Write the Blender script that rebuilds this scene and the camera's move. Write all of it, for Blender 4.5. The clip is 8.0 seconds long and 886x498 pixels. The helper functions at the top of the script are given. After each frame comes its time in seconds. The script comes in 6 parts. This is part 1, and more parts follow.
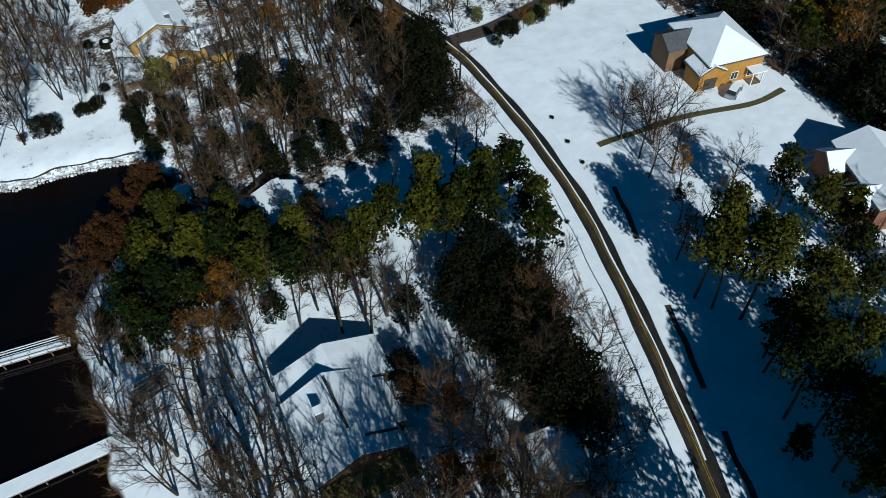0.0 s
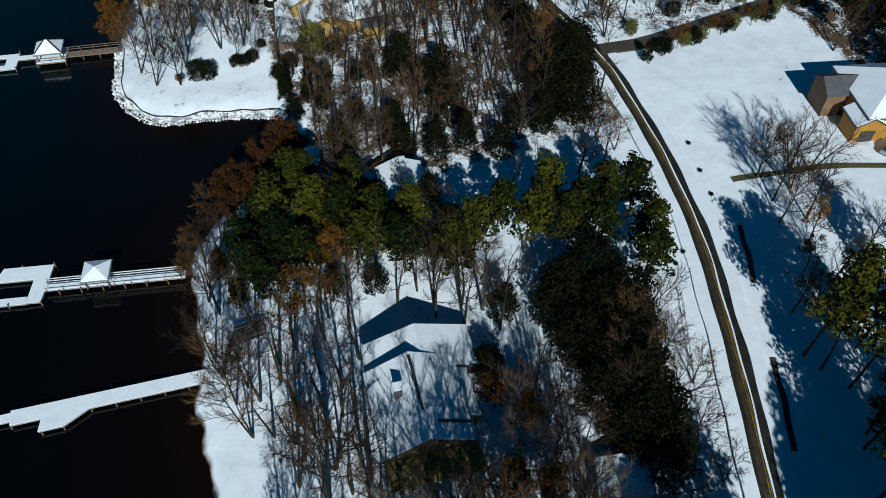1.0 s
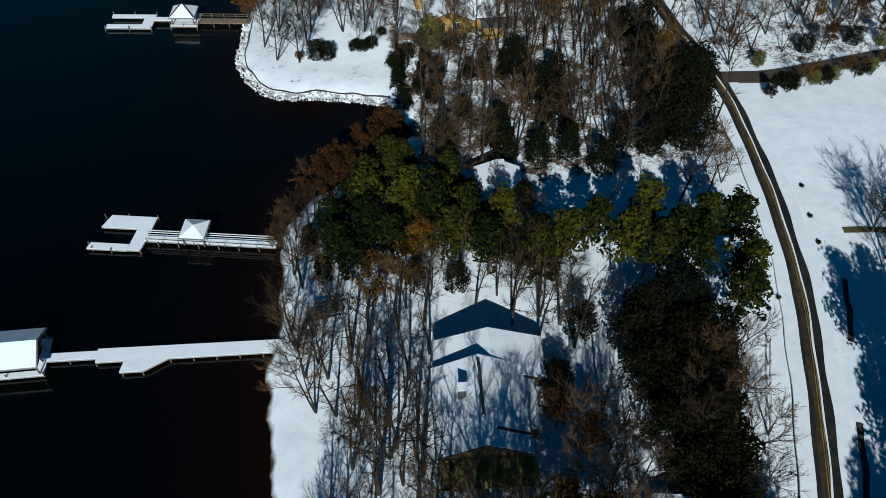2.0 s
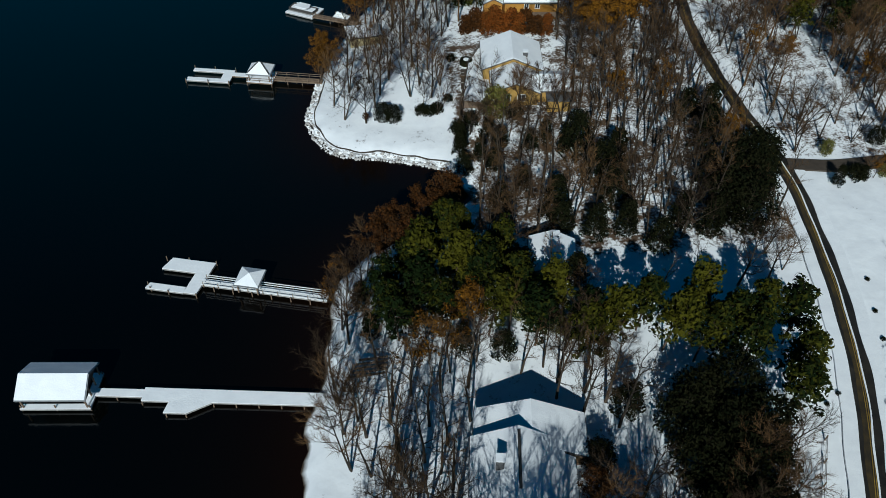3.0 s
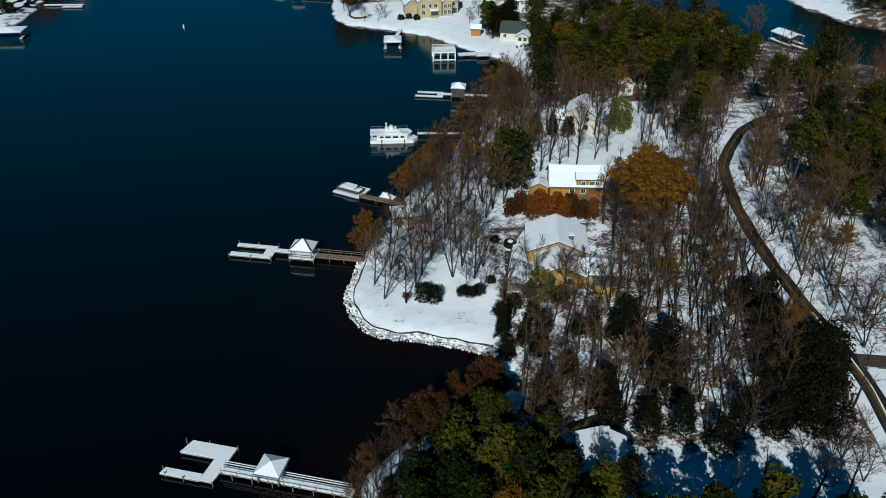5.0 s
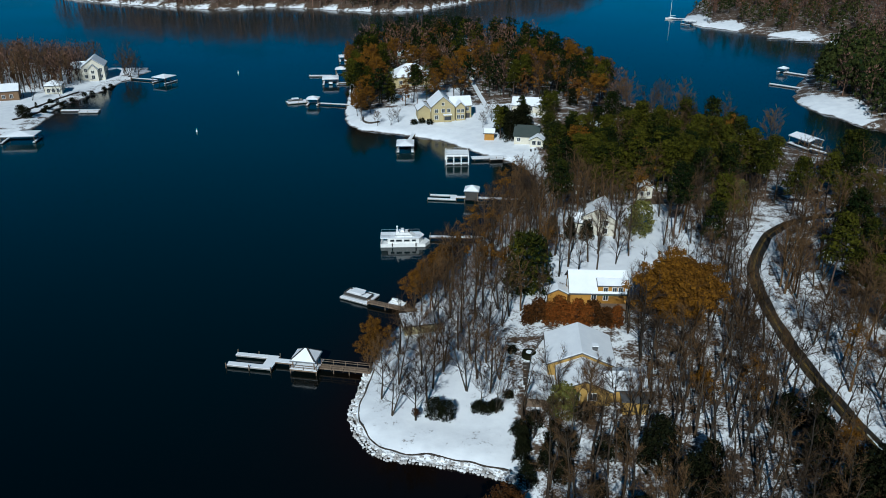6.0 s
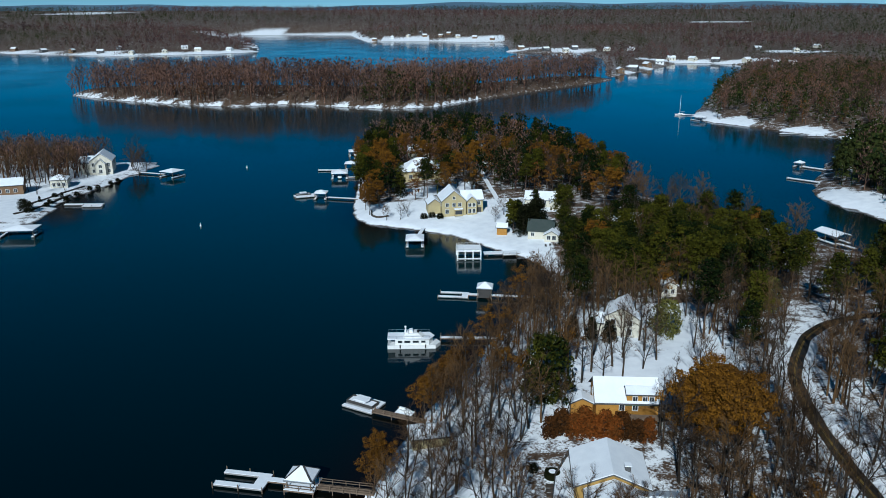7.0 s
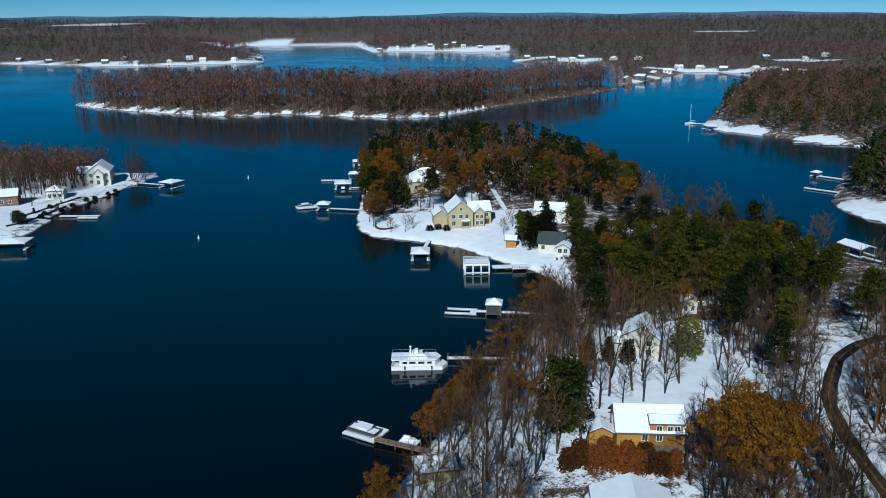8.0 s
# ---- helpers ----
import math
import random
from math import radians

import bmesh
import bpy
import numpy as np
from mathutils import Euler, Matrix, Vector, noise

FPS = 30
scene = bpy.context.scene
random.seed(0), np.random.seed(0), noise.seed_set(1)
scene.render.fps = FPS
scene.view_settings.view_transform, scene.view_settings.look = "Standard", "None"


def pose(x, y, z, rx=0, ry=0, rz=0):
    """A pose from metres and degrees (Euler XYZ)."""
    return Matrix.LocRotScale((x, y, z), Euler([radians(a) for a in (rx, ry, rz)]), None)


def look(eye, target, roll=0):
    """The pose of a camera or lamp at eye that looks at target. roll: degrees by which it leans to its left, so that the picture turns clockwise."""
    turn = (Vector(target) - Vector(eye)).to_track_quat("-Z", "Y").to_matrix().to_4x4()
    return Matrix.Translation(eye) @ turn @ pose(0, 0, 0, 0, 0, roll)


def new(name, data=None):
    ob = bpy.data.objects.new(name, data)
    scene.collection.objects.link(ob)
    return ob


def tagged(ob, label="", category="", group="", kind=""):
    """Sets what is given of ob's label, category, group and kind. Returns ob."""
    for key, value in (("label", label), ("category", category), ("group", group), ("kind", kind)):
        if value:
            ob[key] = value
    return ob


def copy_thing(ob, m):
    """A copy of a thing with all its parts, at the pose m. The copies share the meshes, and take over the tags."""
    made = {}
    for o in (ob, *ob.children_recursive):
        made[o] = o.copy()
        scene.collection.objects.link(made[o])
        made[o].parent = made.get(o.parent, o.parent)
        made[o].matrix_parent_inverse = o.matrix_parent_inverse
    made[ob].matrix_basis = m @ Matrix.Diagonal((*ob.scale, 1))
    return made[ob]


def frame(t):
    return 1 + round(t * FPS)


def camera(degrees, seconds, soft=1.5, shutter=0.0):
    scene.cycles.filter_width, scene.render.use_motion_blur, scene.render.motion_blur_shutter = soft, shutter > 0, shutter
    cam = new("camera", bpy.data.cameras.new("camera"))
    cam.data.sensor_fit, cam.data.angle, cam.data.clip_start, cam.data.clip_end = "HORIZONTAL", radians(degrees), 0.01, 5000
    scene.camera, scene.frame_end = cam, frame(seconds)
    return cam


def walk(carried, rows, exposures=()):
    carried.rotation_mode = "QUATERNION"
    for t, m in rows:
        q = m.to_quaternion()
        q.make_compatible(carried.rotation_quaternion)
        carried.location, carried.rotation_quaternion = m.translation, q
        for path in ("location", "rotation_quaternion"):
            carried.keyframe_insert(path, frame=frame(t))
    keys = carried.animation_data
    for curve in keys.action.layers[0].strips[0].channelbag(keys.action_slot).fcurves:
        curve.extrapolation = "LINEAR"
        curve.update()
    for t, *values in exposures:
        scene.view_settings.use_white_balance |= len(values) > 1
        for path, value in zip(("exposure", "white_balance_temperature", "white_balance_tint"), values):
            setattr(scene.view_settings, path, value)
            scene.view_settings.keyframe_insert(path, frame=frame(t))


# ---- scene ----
cam = camera(59.2, 8.0, soft=0.8)
PATH = [
    (0.0, pose(-2.35, -8.99, 87.99, 40.85, 0.68, -35.95)),
    (0.5, pose(-2.10, -9.36, 88.06, 40.79, 0.24, -29.08)),
    (1.0, pose(-1.87, -9.54, 88.08, 40.66, -0.19, -22.34)),
    (1.5, pose(-1.57, -9.58, 87.99, 40.49, -0.52, -16.15)),
    (1.7, pose(-1.43, -9.47, 87.86, 40.38, -0.61, -14.20)),
    (2.8, pose(-0.99, -9.79, 87.78, 44.32, -0.72, -6.58)),
    (3.0, pose(-0.92, -9.74, 87.73, 45.52, -0.72, -5.80)),
    (3.5, pose(-0.77, -9.75, 87.80, 48.69, -0.61, -4.51)),
    (4.0, pose(-0.64, -9.85, 87.88, 51.86, -0.48, -3.59)),
    (4.5, pose(-0.40, -9.62, 87.58, 55.14, -0.29, -2.87)),
    (4.7, pose(-0.27, -7.56, 86.52, 56.37, -0.26, -2.61)),
    (5.8, pose(-0.01, 3.23, 81.46, 64.35, -0.03, -1.57)),
    (6.0, pose(0.01, 5.23, 80.64, 65.93, 0.02, -1.40)),
    (6.5, pose(0.04, 11.07, 78.68, 69.55, 0.12, -1.02)),
    (7.0, pose(-0.26, 17.37, 77.26, 72.81, 0.17, -0.73)),
    (7.5, pose(-0.28, 23.12, 76.10, 73.68, 0.25, -0.50)),
    (8.0, pose(-0.53, 27.82, 75.25, 73.54, 0.32, -0.36)),
]
walk(cam, PATH, exposures=[(0.0, -0.12, 5200, 1), (1.7, -0.14, 5250, 1), (3.5, -0.26, 5450, 1), (6.0, -0.24, 5200, 2), (8.0, -0.14, 5000, 3)])

# ---- light ----
SHADE = Vector((0.24, 0.95, -0.63)).normalized()   # the way the sunlight travels
sun = new("sun", bpy.data.lights.new("sun", "SUN"))
sun.data.energy, sun.data.angle, sun.data.color = 5.0, radians(0.5), (1.0, 0.92, 0.80)
sun.matrix_world = look((0, 0, 200), Vector((0, 0, 200)) + SHADE)
world = bpy.data.worlds.new("sky")
scene.world = world
world.use_nodes = True
wt = world.node_tree
sky = wt.nodes.new("ShaderNodeTexSky")
sky.sky_type, sky.sun_disc = "NISHITA", False
sky.sun_elevation = math.asin(-SHADE.z)
sky.sun_rotation = math.atan2(-SHADE.x, -SHADE.y)
sky.air_density, sky.dust_density, sky.ozone_density = 0.42, 0.0, 3.0
deep = wt.nodes.new("ShaderNodeHueSaturation")
deep.inputs["Hue"].default_value, deep.inputs["Saturation"].default_value = 0.476, 1.36
wt.links.new(sky.outputs[0], deep.inputs["Color"])
wt.links.new(deep.outputs[0], wt.nodes["Background"].inputs[0])
wt.nodes["Background"].inputs[1].default_value = 0.052


# ---- materials ----
def material(name, colour, other=None, scale=1.0, rough=0.8, metal=0.0, bump=0.0, fine=None, by="generated", spec=0.3, island=0.0, piece=0.0, detail=4.0, lo=0.5, hi=1.0):
    """Principled surface whose colour drifts between two tones at two scales; island / piece vary it from leaf to leaf or thing to thing."""
    m = bpy.data.materials.new(name)
    m.use_nodes = True
    t = m.node_tree
    b = t.nodes["Principled BSDF"]
    other = other or tuple(c * 0.75 for c in colour)
    geo = t.nodes.new("ShaderNodeNewGeometry")
    tex = t.nodes.new("ShaderNodeTexCoord")
    place = tex.outputs["Object"] if by == "object" else geo.outputs["Position"]
    big = t.nodes.new("ShaderNodeTexNoise")
    big.inputs["Scale"].default_value, big.inputs["Detail"].default_value = scale, detail
    small = t.nodes.new("ShaderNodeTexNoise")
    small.inputs["Scale"].default_value, small.inputs["Detail"].default_value = fine or scale * 9, 3
    for n in (big, small):
        t.links.new(place, n.inputs["Vector"])
    add = t.nodes.new("ShaderNodeMath")
    add.operation = "MULTIPLY_ADD"
    t.links.new(small.outputs["Fac"], add.inputs[0])
    add.inputs[1].default_value = 0.5
    t.links.new(big.outputs["Fac"], add.inputs[2])
    last = add.outputs[0]
    for amount, by_island in ((island, True), (piece, False)):
        if not amount:
            continue
        rnd = geo.outputs["Random Per Island"] if by_island else t.nodes.new("ShaderNodeObjectInfo").outputs["Random"]
        more = t.nodes.new("ShaderNodeMath")
        more.operation = "MULTIPLY_ADD"
        t.links.new(rnd, more.inputs[0])
        more.inputs[1].default_value = amount
        t.links.new(last, more.inputs[2])
        sub = t.nodes.new("ShaderNodeMath")
        sub.operation = "SUBTRACT"
        t.links.new(more.outputs[0], sub.inputs[0])
        sub.inputs[1].default_value = 0.5 * amount
        last = sub.outputs[0]
    ramp = t.nodes.new("ShaderNodeMapRange")
    ramp.inputs["From Min"].default_value, ramp.inputs["From Max"].default_value = lo, hi
    t.links.new(last, ramp.inputs["Value"])
    mix = t.nodes.new("ShaderNodeMix")
    mix.data_type = "RGBA"
    mix.inputs["A"].default_value, mix.inputs["B"].default_value = (*colour, 1), (*other, 1)
    t.links.new(ramp.outputs[0], mix.inputs["Factor"])
    t.links.new(mix.outputs["Result"], b.inputs["Base Color"])
    b.inputs["Roughness"].default_value, b.inputs["Metallic"].default_value = rough, metal
    b.inputs["Specular IOR Level"].default_value = spec
    if bump:
        bn = t.nodes.new("ShaderNodeBump")
        bn.inputs["Strength"].default_value, bn.inputs["Distance"].default_value = 1.0, bump
        t.links.new(add.outputs[0], bn.inputs["Height"])
        t.links.new(bn.outputs[0], b.inputs["Normal"])
    return m


def ground_material():
    """Snow with leaf litter showing through in patches; bare brown mud below the water line."""
    m = bpy.data.materials.new("snowy_ground")
    m.use_nodes = True
    t = m.node_tree
    b = t.nodes["Principled BSDF"]
    geo = t.nodes.new("ShaderNodeNewGeometry")
    def noise_at(scale, detail):
        n = t.nodes.new("ShaderNodeTexNoise")
        n.inputs["Scale"].default_value, n.inputs["Detail"].default_value = scale, detail
        t.links.new(geo.outputs["Position"], n.inputs["Vector"])
        return n.outputs["Fac"]
    def ranged(value, lo, hi):
        r = t.nodes.new("ShaderNodeMapRange")
        r.inputs["From Min"].default_value, r.inputs["From Max"].default_value = lo, hi
        t.links.new(value, r.inputs["Value"])
        return r.outputs[0]
    def mixed(f, a, c):
        n = t.nodes.new("ShaderNodeMix")
        n.data_type = "RGBA"
        t.links.new(f, n.inputs["Factor"])
        for s, v in (("A", a), ("B", c)):
            if isinstance(v, tuple):
                n.inputs[s].default_value = (*v, 1)
            else:
                t.links.new(v, n.inputs[s])
        return n.outputs["Result"]
    mid, small = noise_at(0.35, 5), noise_at(2.2, 4)
    snow = mixed(ranged(mid, 0.35, 0.7), (0.84, 0.86, 0.88), (0.74, 0.76, 0.79))
    woods_floor = t.nodes.new("ShaderNodeAttribute")
    woods_floor.attribute_name = "litter"
    def summed(a, f, c):
        n = t.nodes.new("ShaderNodeMath")
        n.operation = "MULTIPLY_ADD"
        t.links.new(a, n.inputs[0])
        n.inputs[1].default_value = f
        if c is None:
            n.inputs[2].default_value = 0.0
        else:
            t.links.new(c, n.inputs[2])
        return n.outputs[0]
    cover = summed(woods_floor.outputs["Fac"], 0.5, summed(mid, 0.55, summed(small, 0.45, None)))
    litter = mixed(noise_at(4.0, 3), (0.115, 0.074, 0.045), (0.050, 0.032, 0.021))
    top = mixed(ranged(cover, 0.68, 0.80), snow, litter)
    sep = t.nodes.new("ShaderNodeSeparateXYZ")
    t.links.new(geo.outputs["Position"], sep.inputs[0])
    shore = t.nodes.new("ShaderNodeMath")
    shore.operation = "MULTIPLY_ADD"
    t.links.new(mid, shore.inputs[0])
    shore.inputs[1].default_value = -0.5
    t.links.new(sep.outputs["Z"], shore.inputs[2])
    t.links.new(mixed(ranged(shore.outputs[0], -0.2, 0.12), (0.05, 0.035, 0.022), top), b.inputs["Base Color"])
    b.inputs["Roughness"].default_value = 0.75
    b.inputs["Specular IOR Level"].default_value = 0.2
    bn = t.nodes.new("ShaderNodeBump")
    bn.inputs["Distance"].default_value = 0.12
    t.links.new(mid, bn.inputs["Height"])
    t.links.new(bn.outputs[0], b.inputs["Normal"])
    return m


def water_material():
    m = bpy.data.materials.new("lake_water")
    m.use_nodes = True
    t = m.node_tree
    b = t.nodes["Principled BSDF"]
    geo = t.nodes.new("ShaderNodeNewGeometry")
    wind = t.nodes.new("ShaderNodeTexNoise")
    wind.inputs["Scale"].default_value, wind.inputs["Detail"].default_value = 0.012, 3
    ripple = t.nodes.new("ShaderNodeTexNoise")
    ripple.inputs["Scale"].default_value, ripple.inputs["Detail"].default_value = 1.3, 3
    for n in (wind, ripple):
        t.links.new(geo.outputs["Position"], n.inputs["Vector"])
    rough = t.nodes.new("ShaderNodeMapRange")
    rough.inputs["To Min"].default_value, rough.inputs["To Max"].default_value = 0.06, 0.15
    rough.inputs["From Min"].default_value, rough.inputs["From Max"].default_value = 0.35, 0.65
    t.links.new(wind.outputs["Fac"], rough.inputs["Value"])
    t.links.new(rough.outputs[0], b.inputs["Roughness"])
    bn = t.nodes.new("ShaderNodeBump")
    bn.inputs["Strength"].default_value, bn.inputs["Distance"].default_value = 0.25, 0.05
    t.links.new(ripple.outputs["Fac"], bn.inputs["Height"])
    t.links.new(bn.outputs[0], b.inputs["Normal"])
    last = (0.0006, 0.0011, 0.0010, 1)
    # the blue mix paints reflected sky into the base; the brown is silt
    for name, colour in (("sky_tint", (0.0002, 0.0178, 0.0208, 1)), ("silt", (0.0060, 0.0024, 0.0007, 1))):
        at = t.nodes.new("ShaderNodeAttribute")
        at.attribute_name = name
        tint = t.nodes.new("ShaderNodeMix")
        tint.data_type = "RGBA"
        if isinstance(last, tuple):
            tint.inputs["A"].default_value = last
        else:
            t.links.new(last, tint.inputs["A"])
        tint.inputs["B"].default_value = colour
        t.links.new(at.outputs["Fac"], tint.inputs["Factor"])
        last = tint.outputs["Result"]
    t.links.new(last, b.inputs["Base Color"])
    b.inputs["IOR"].default_value = 1.333
    b.inputs["Specular IOR Level"].default_value = 0.7
    return m


GROUND, WATER = ground_material(), water_material()
SNOW = material("snow_cover", (0.85, 0.87, 0.89), (0.76, 0.78, 0.81), 0.6, 0.7, bump=0.05)
ASPHALT = material("wet_asphalt", (0.010, 0.010, 0.010), (0.032, 0.028, 0.022), 0.5, 0.55, bump=0.01)
GRAVEL = material("muddy_lane", (0.07, 0.055, 0.042), (0.04, 0.032, 0.025), 0.8, 0.85, bump=0.03)
YELLOW = material("yellow_road_paint", (0.30, 0.19, 0.03), (0.10, 0.065, 0.02), 1.2, 0.6)
BARK = material("grey_bark", (0.058, 0.041, 0.026), (0.018, 0.014, 0.010), 2.0, 0.9, bump=0.02, by="object", piece=0.5)
TWIG = material("bare_twigs", (0.098, 0.057, 0.026), (0.028, 0.019, 0.012), 1.0, 0.95, by="object", piece=0.9, spec=0.06)
PINEBARK = material("pine_bark", (0.11, 0.07, 0.05), (0.05, 0.034, 0.027), 2.5, 0.9, bump=0.02, by="object")
NEEDLE = material("pine_needles", (0.005, 0.010, 0.002), (0.054, 0.051, 0.004), 0.28, 0.8, island=0.35, piece=0.55, by="object", spec=0.05, lo=0.58, hi=1.05)
CEDAR = material("dark_evergreen_leaves", (0.004, 0.006, 0.002), (0.011, 0.011, 0.004), 0.4, 0.85, island=0.6, by="object", spec=0.04)
GREEN = material("yellow_green_leaves", (0.06, 0.066, 0.010), (0.13, 0.115, 0.018), 0.5, 0.6, island=0.5, by="object")
OAK = material("brown_oak_leaves", (0.165, 0.073, 0.006), (0.070, 0.032, 0.005), 0.4, 0.8, island=0.4, piece=0.3, by="object", spec=0.06, lo=0.55, hi=0.95)
RUST = material("rust_red_leaves", (0.060, 0.023, 0.005), (0.022, 0.011, 0.004), 0.4, 0.8, island=0.6, by="object", spec=0.06)
RED = material("red_brown_leaves", (0.15, 0.042, 0.006), (0.075, 0.030, 0.006), 0.5, 0.8, island=0.6, piece=0.4, by="object", spec=0.06)
STONE = material("snow_dusted_riprap", (0.80, 0.81, 0.82), (0.38, 0.36, 0.34), 1.2, 0.85, bump=0.05, piece=1.0)
DECKWOOD = material("weathered_deck_wood", (0.21, 0.15, 0.10), (0.12, 0.085, 0.06), 1.5, 0.8, bump=0.01)
PALEDECK = material("grey_deck_boards", (0.34, 0.33, 0.32), (0.22, 0.21, 0.20), 1.5, 0.8, bump=0.01)
WHITE = material("white_paint", (0.78, 0.78, 0.76), (0.66, 0.66, 0.64), 1.0, 0.5)
METAL = material("galvanised_metal", (0.45, 0.46, 0.47), (0.33, 0.34, 0.35), 1.5, 0.4, metal=0.7)
DARK = material("dark_trim", (0.04, 0.038, 0.036), (0.06, 0.055, 0.05), 1.5, 0.6)
SHINGLE = material("grey_shingles", (0.10, 0.10, 0.10), (0.06, 0.06, 0.062), 1.5, 0.85, bump=0.01)
GLASS = material("window_glass", (0.02, 0.025, 0.03), (0.03, 0.035, 0.04), 0.5, 0.06, spec=0.6)
CEDARWALL = material("orange_cedar_siding", (0.42, 0.215, 0.035), (0.31, 0.145, 0.025), 0.8, 0.7, bump=0.01)
OCHREWALL = material("ochre_timber_siding", (0.38, 0.24, 0.06), (0.28, 0.17, 0.045), 0.8, 0.75, bump=0.01)
YELLOWWALL = material("pale_yellow_siding", (0.43, 0.36, 0.19), (0.36, 0.29, 0.15), 0.7, 0.7, bump=0.005)
CREAMWALL = material("cream_siding", (0.62, 0.58, 0.48), (0.54, 0.50, 0.40), 0.7, 0.7, bump=0.005)
WHITEWALL = material("white_siding", (0.74, 0.75, 0.74), (0.64, 0.65, 0.64), 0.7, 0.6, bump=0.005)
BROWNWALL = material("brown_wood_siding", (0.20, 0.12, 0.06), (0.13, 0.08, 0.045), 0.8, 0.75, bump=0.01)
BRICKWALL = material("brown_brick", (0.24, 0.11, 0.06), (0.17, 0.08, 0.05), 1.2, 0.85, bump=0.01)
# skyline hills: the blue of distance is put into the base colour
HAZE = material("hills_painted_haze", (0.10, 0.16, 0.22), (0.08, 0.13, 0.19), 0.002, 1.0)
FARBARE = material("far_bare_woods", (0.155, 0.088, 0.062), (0.040, 0.025, 0.020), 0.02, 0.95, island=0.6, lo=0.58, hi=0.92, spec=0.06)
FARHAZE = material("hazy_bare_woods", (0.115, 0.062, 0.052), (0.040, 0.026, 0.026), 0.004, 0.95, island=0.6, spec=0.05)
FARPINE = material("far_pine_woods", (0.010, 0.018, 0.005), (0.040, 0.044, 0.010), 0.02, 0.9, island=0.6, spec=0.06)
FAROAK = material("far_brown_woods", (0.135, 0.056, 0.012), (0.050, 0.028, 0.012), 0.02, 0.9, island=0.7, spec=0.06)


# ---- geometry helpers ----
class Geo:
    """Collects vertices and faces for one mesh."""
    def __init__(self):
        self.v, self.f = [], []

    def add(self, verts, faces):
        n = len(self.v)
        self.v += [tuple(p) for p in verts]
        self.f += [tuple(i + n for i in q) for q in faces]
        return self

    def box(self, x, y, z, sx, sy, sz, turn=0.0):
        """A box centred on x, y that stands on z."""
        c, s = math.cos(radians(turn)), math.sin(radians(turn))
        p = []
        for k in (0, sz):
            for a, b in ((-1, -1), (1, -1), (1, 1), (-1, 1)):
                u, w = a * sx / 2, b * sy / 2
                p.append((x + u * c - w * s, y + u * s + w * c, z + k))
        return self.add(p, [(3, 2, 1, 0), (4, 5, 6, 7), (0, 1, 5, 4), (1, 2, 6, 5), (2, 3, 7, 6), (3, 0, 4, 7)])

    def prism(self, outline, z0, z1):
        n = len(outline)
        p = [(x, y, z0) for x, y in outline] + [(x, y, z1) for x, y in outline]
        return self.add(p, [tuple(range(n))[::-1], tuple(range(n, 2 * n))] + [(i, (i + 1) % n, n + (i + 1) % n, n + i) for i in range(n)])

    def tube(self, a, b, r0, r1, sides=5, cap=False):
        a, b = Vector(a), Vector(b)
        w = (b - a).normalized()
        u = w.orthogonal().normalized()
        v = w.cross(u)
        ring = [(math.cos(2 * math.pi * k / sides), math.sin(2 * math.pi * k / sides)) for k in range(sides)]
        if r1 <= 0.002:
            p = [a + (u * c + v * s) * r0 for c, s in ring] + [b]
            return self.add(p, [(k, (k + 1) % sides, sides) for k in range(sides)])
        p = [a + (u * c + v * s) * r0 for c, s in ring] + [b + (u * c + v * s) * r1 for c, s in ring]
        f = [(k, (k + 1) % sides, sides + (k + 1) % sides, sides + k) for k in range(sides)]
        if cap:
            f += [tuple(range(sides))[::-1], tuple(range(sides, 2 * sides))]
        return self.add(p, f)

    def beam(self, a, b, wide, high):
        """A straight bar from a to b with its top through a and b."""
        a, b = Vector(a), Vector(b)
        d = (b - a)
        n = Vector((-d.y, d.x, 0)).normalized() * wide / 2
        h = Vector((0, 0, high))
        p = [a - n - h, b - n - h, b + n - h, a + n - h, a - n, b - n, b + n, a + n]
        return self.add(p, [(3, 2, 1, 0), (4, 5, 6, 7), (0, 1, 5, 4), (1, 2, 6, 5), (2, 3, 7, 6), (3, 0, 4, 7)])

    def mesh(self, name, mat, smooth=False):
        me = bpy.data.meshes.new(name)
        me.from_pydata(self.v, [], self.f)
        me.materials.append(mat)
        if smooth:
            me.shade_smooth()
        return me


def part(name, geo, mat, parent, label="", smooth=False):
    """One mesh object under a thing or a part."""
    me = geo.mesh(name, mat, smooth) if isinstance(geo, Geo) else geo
    ob = new(name, me)
    ob.parent = parent
    if label:
        ob["label"] = label
    return ob


def thing(name, x, y, z, turn, label, category, group=""):
    """The empty at a thing's base that carries its parts."""
    ob = new(name)
    ob.empty_display_size = 0.3
    ob.matrix_world = pose(x, y, z, 0, 0, turn)
    return tagged(ob, label, category, group)


# ---- the lie of the land ----
MAIN = [(-40, -300), (-14, -120), (-13, 0), (-12, 32), (-12, 47), (-10, 53), (-9, 62), (-8, 72), (-4, 78), (3, 82), (11, 85), (15, 91), (13, 98),
        (8, 101), (1, 103), (-8, 105.5), (-12, 112), (-13, 117), (-12, 123), (-11, 130), (-8, 141), (-4, 152), (4, 170), (15, 194), (24, 212),
        (28, 221), (34, 231), (35, 240), (33, 250), (29, 256), (19, 267), (6, 283), (-10, 292), (-25, 298), (-31, 308), (-33, 323), (-34, 347),
        (-36, 380), (-40, 418), (-40, 450), (-30, 490), (-8, 512), (30, 512), (62, 495), (80, 451), (82, 400)]
MAIN_EAST = [(86, 345), (106, 318), (119, 293), (132, 268), (150, 247), (200, 228), (320, 215), (4900, 180), (4900, -300)]
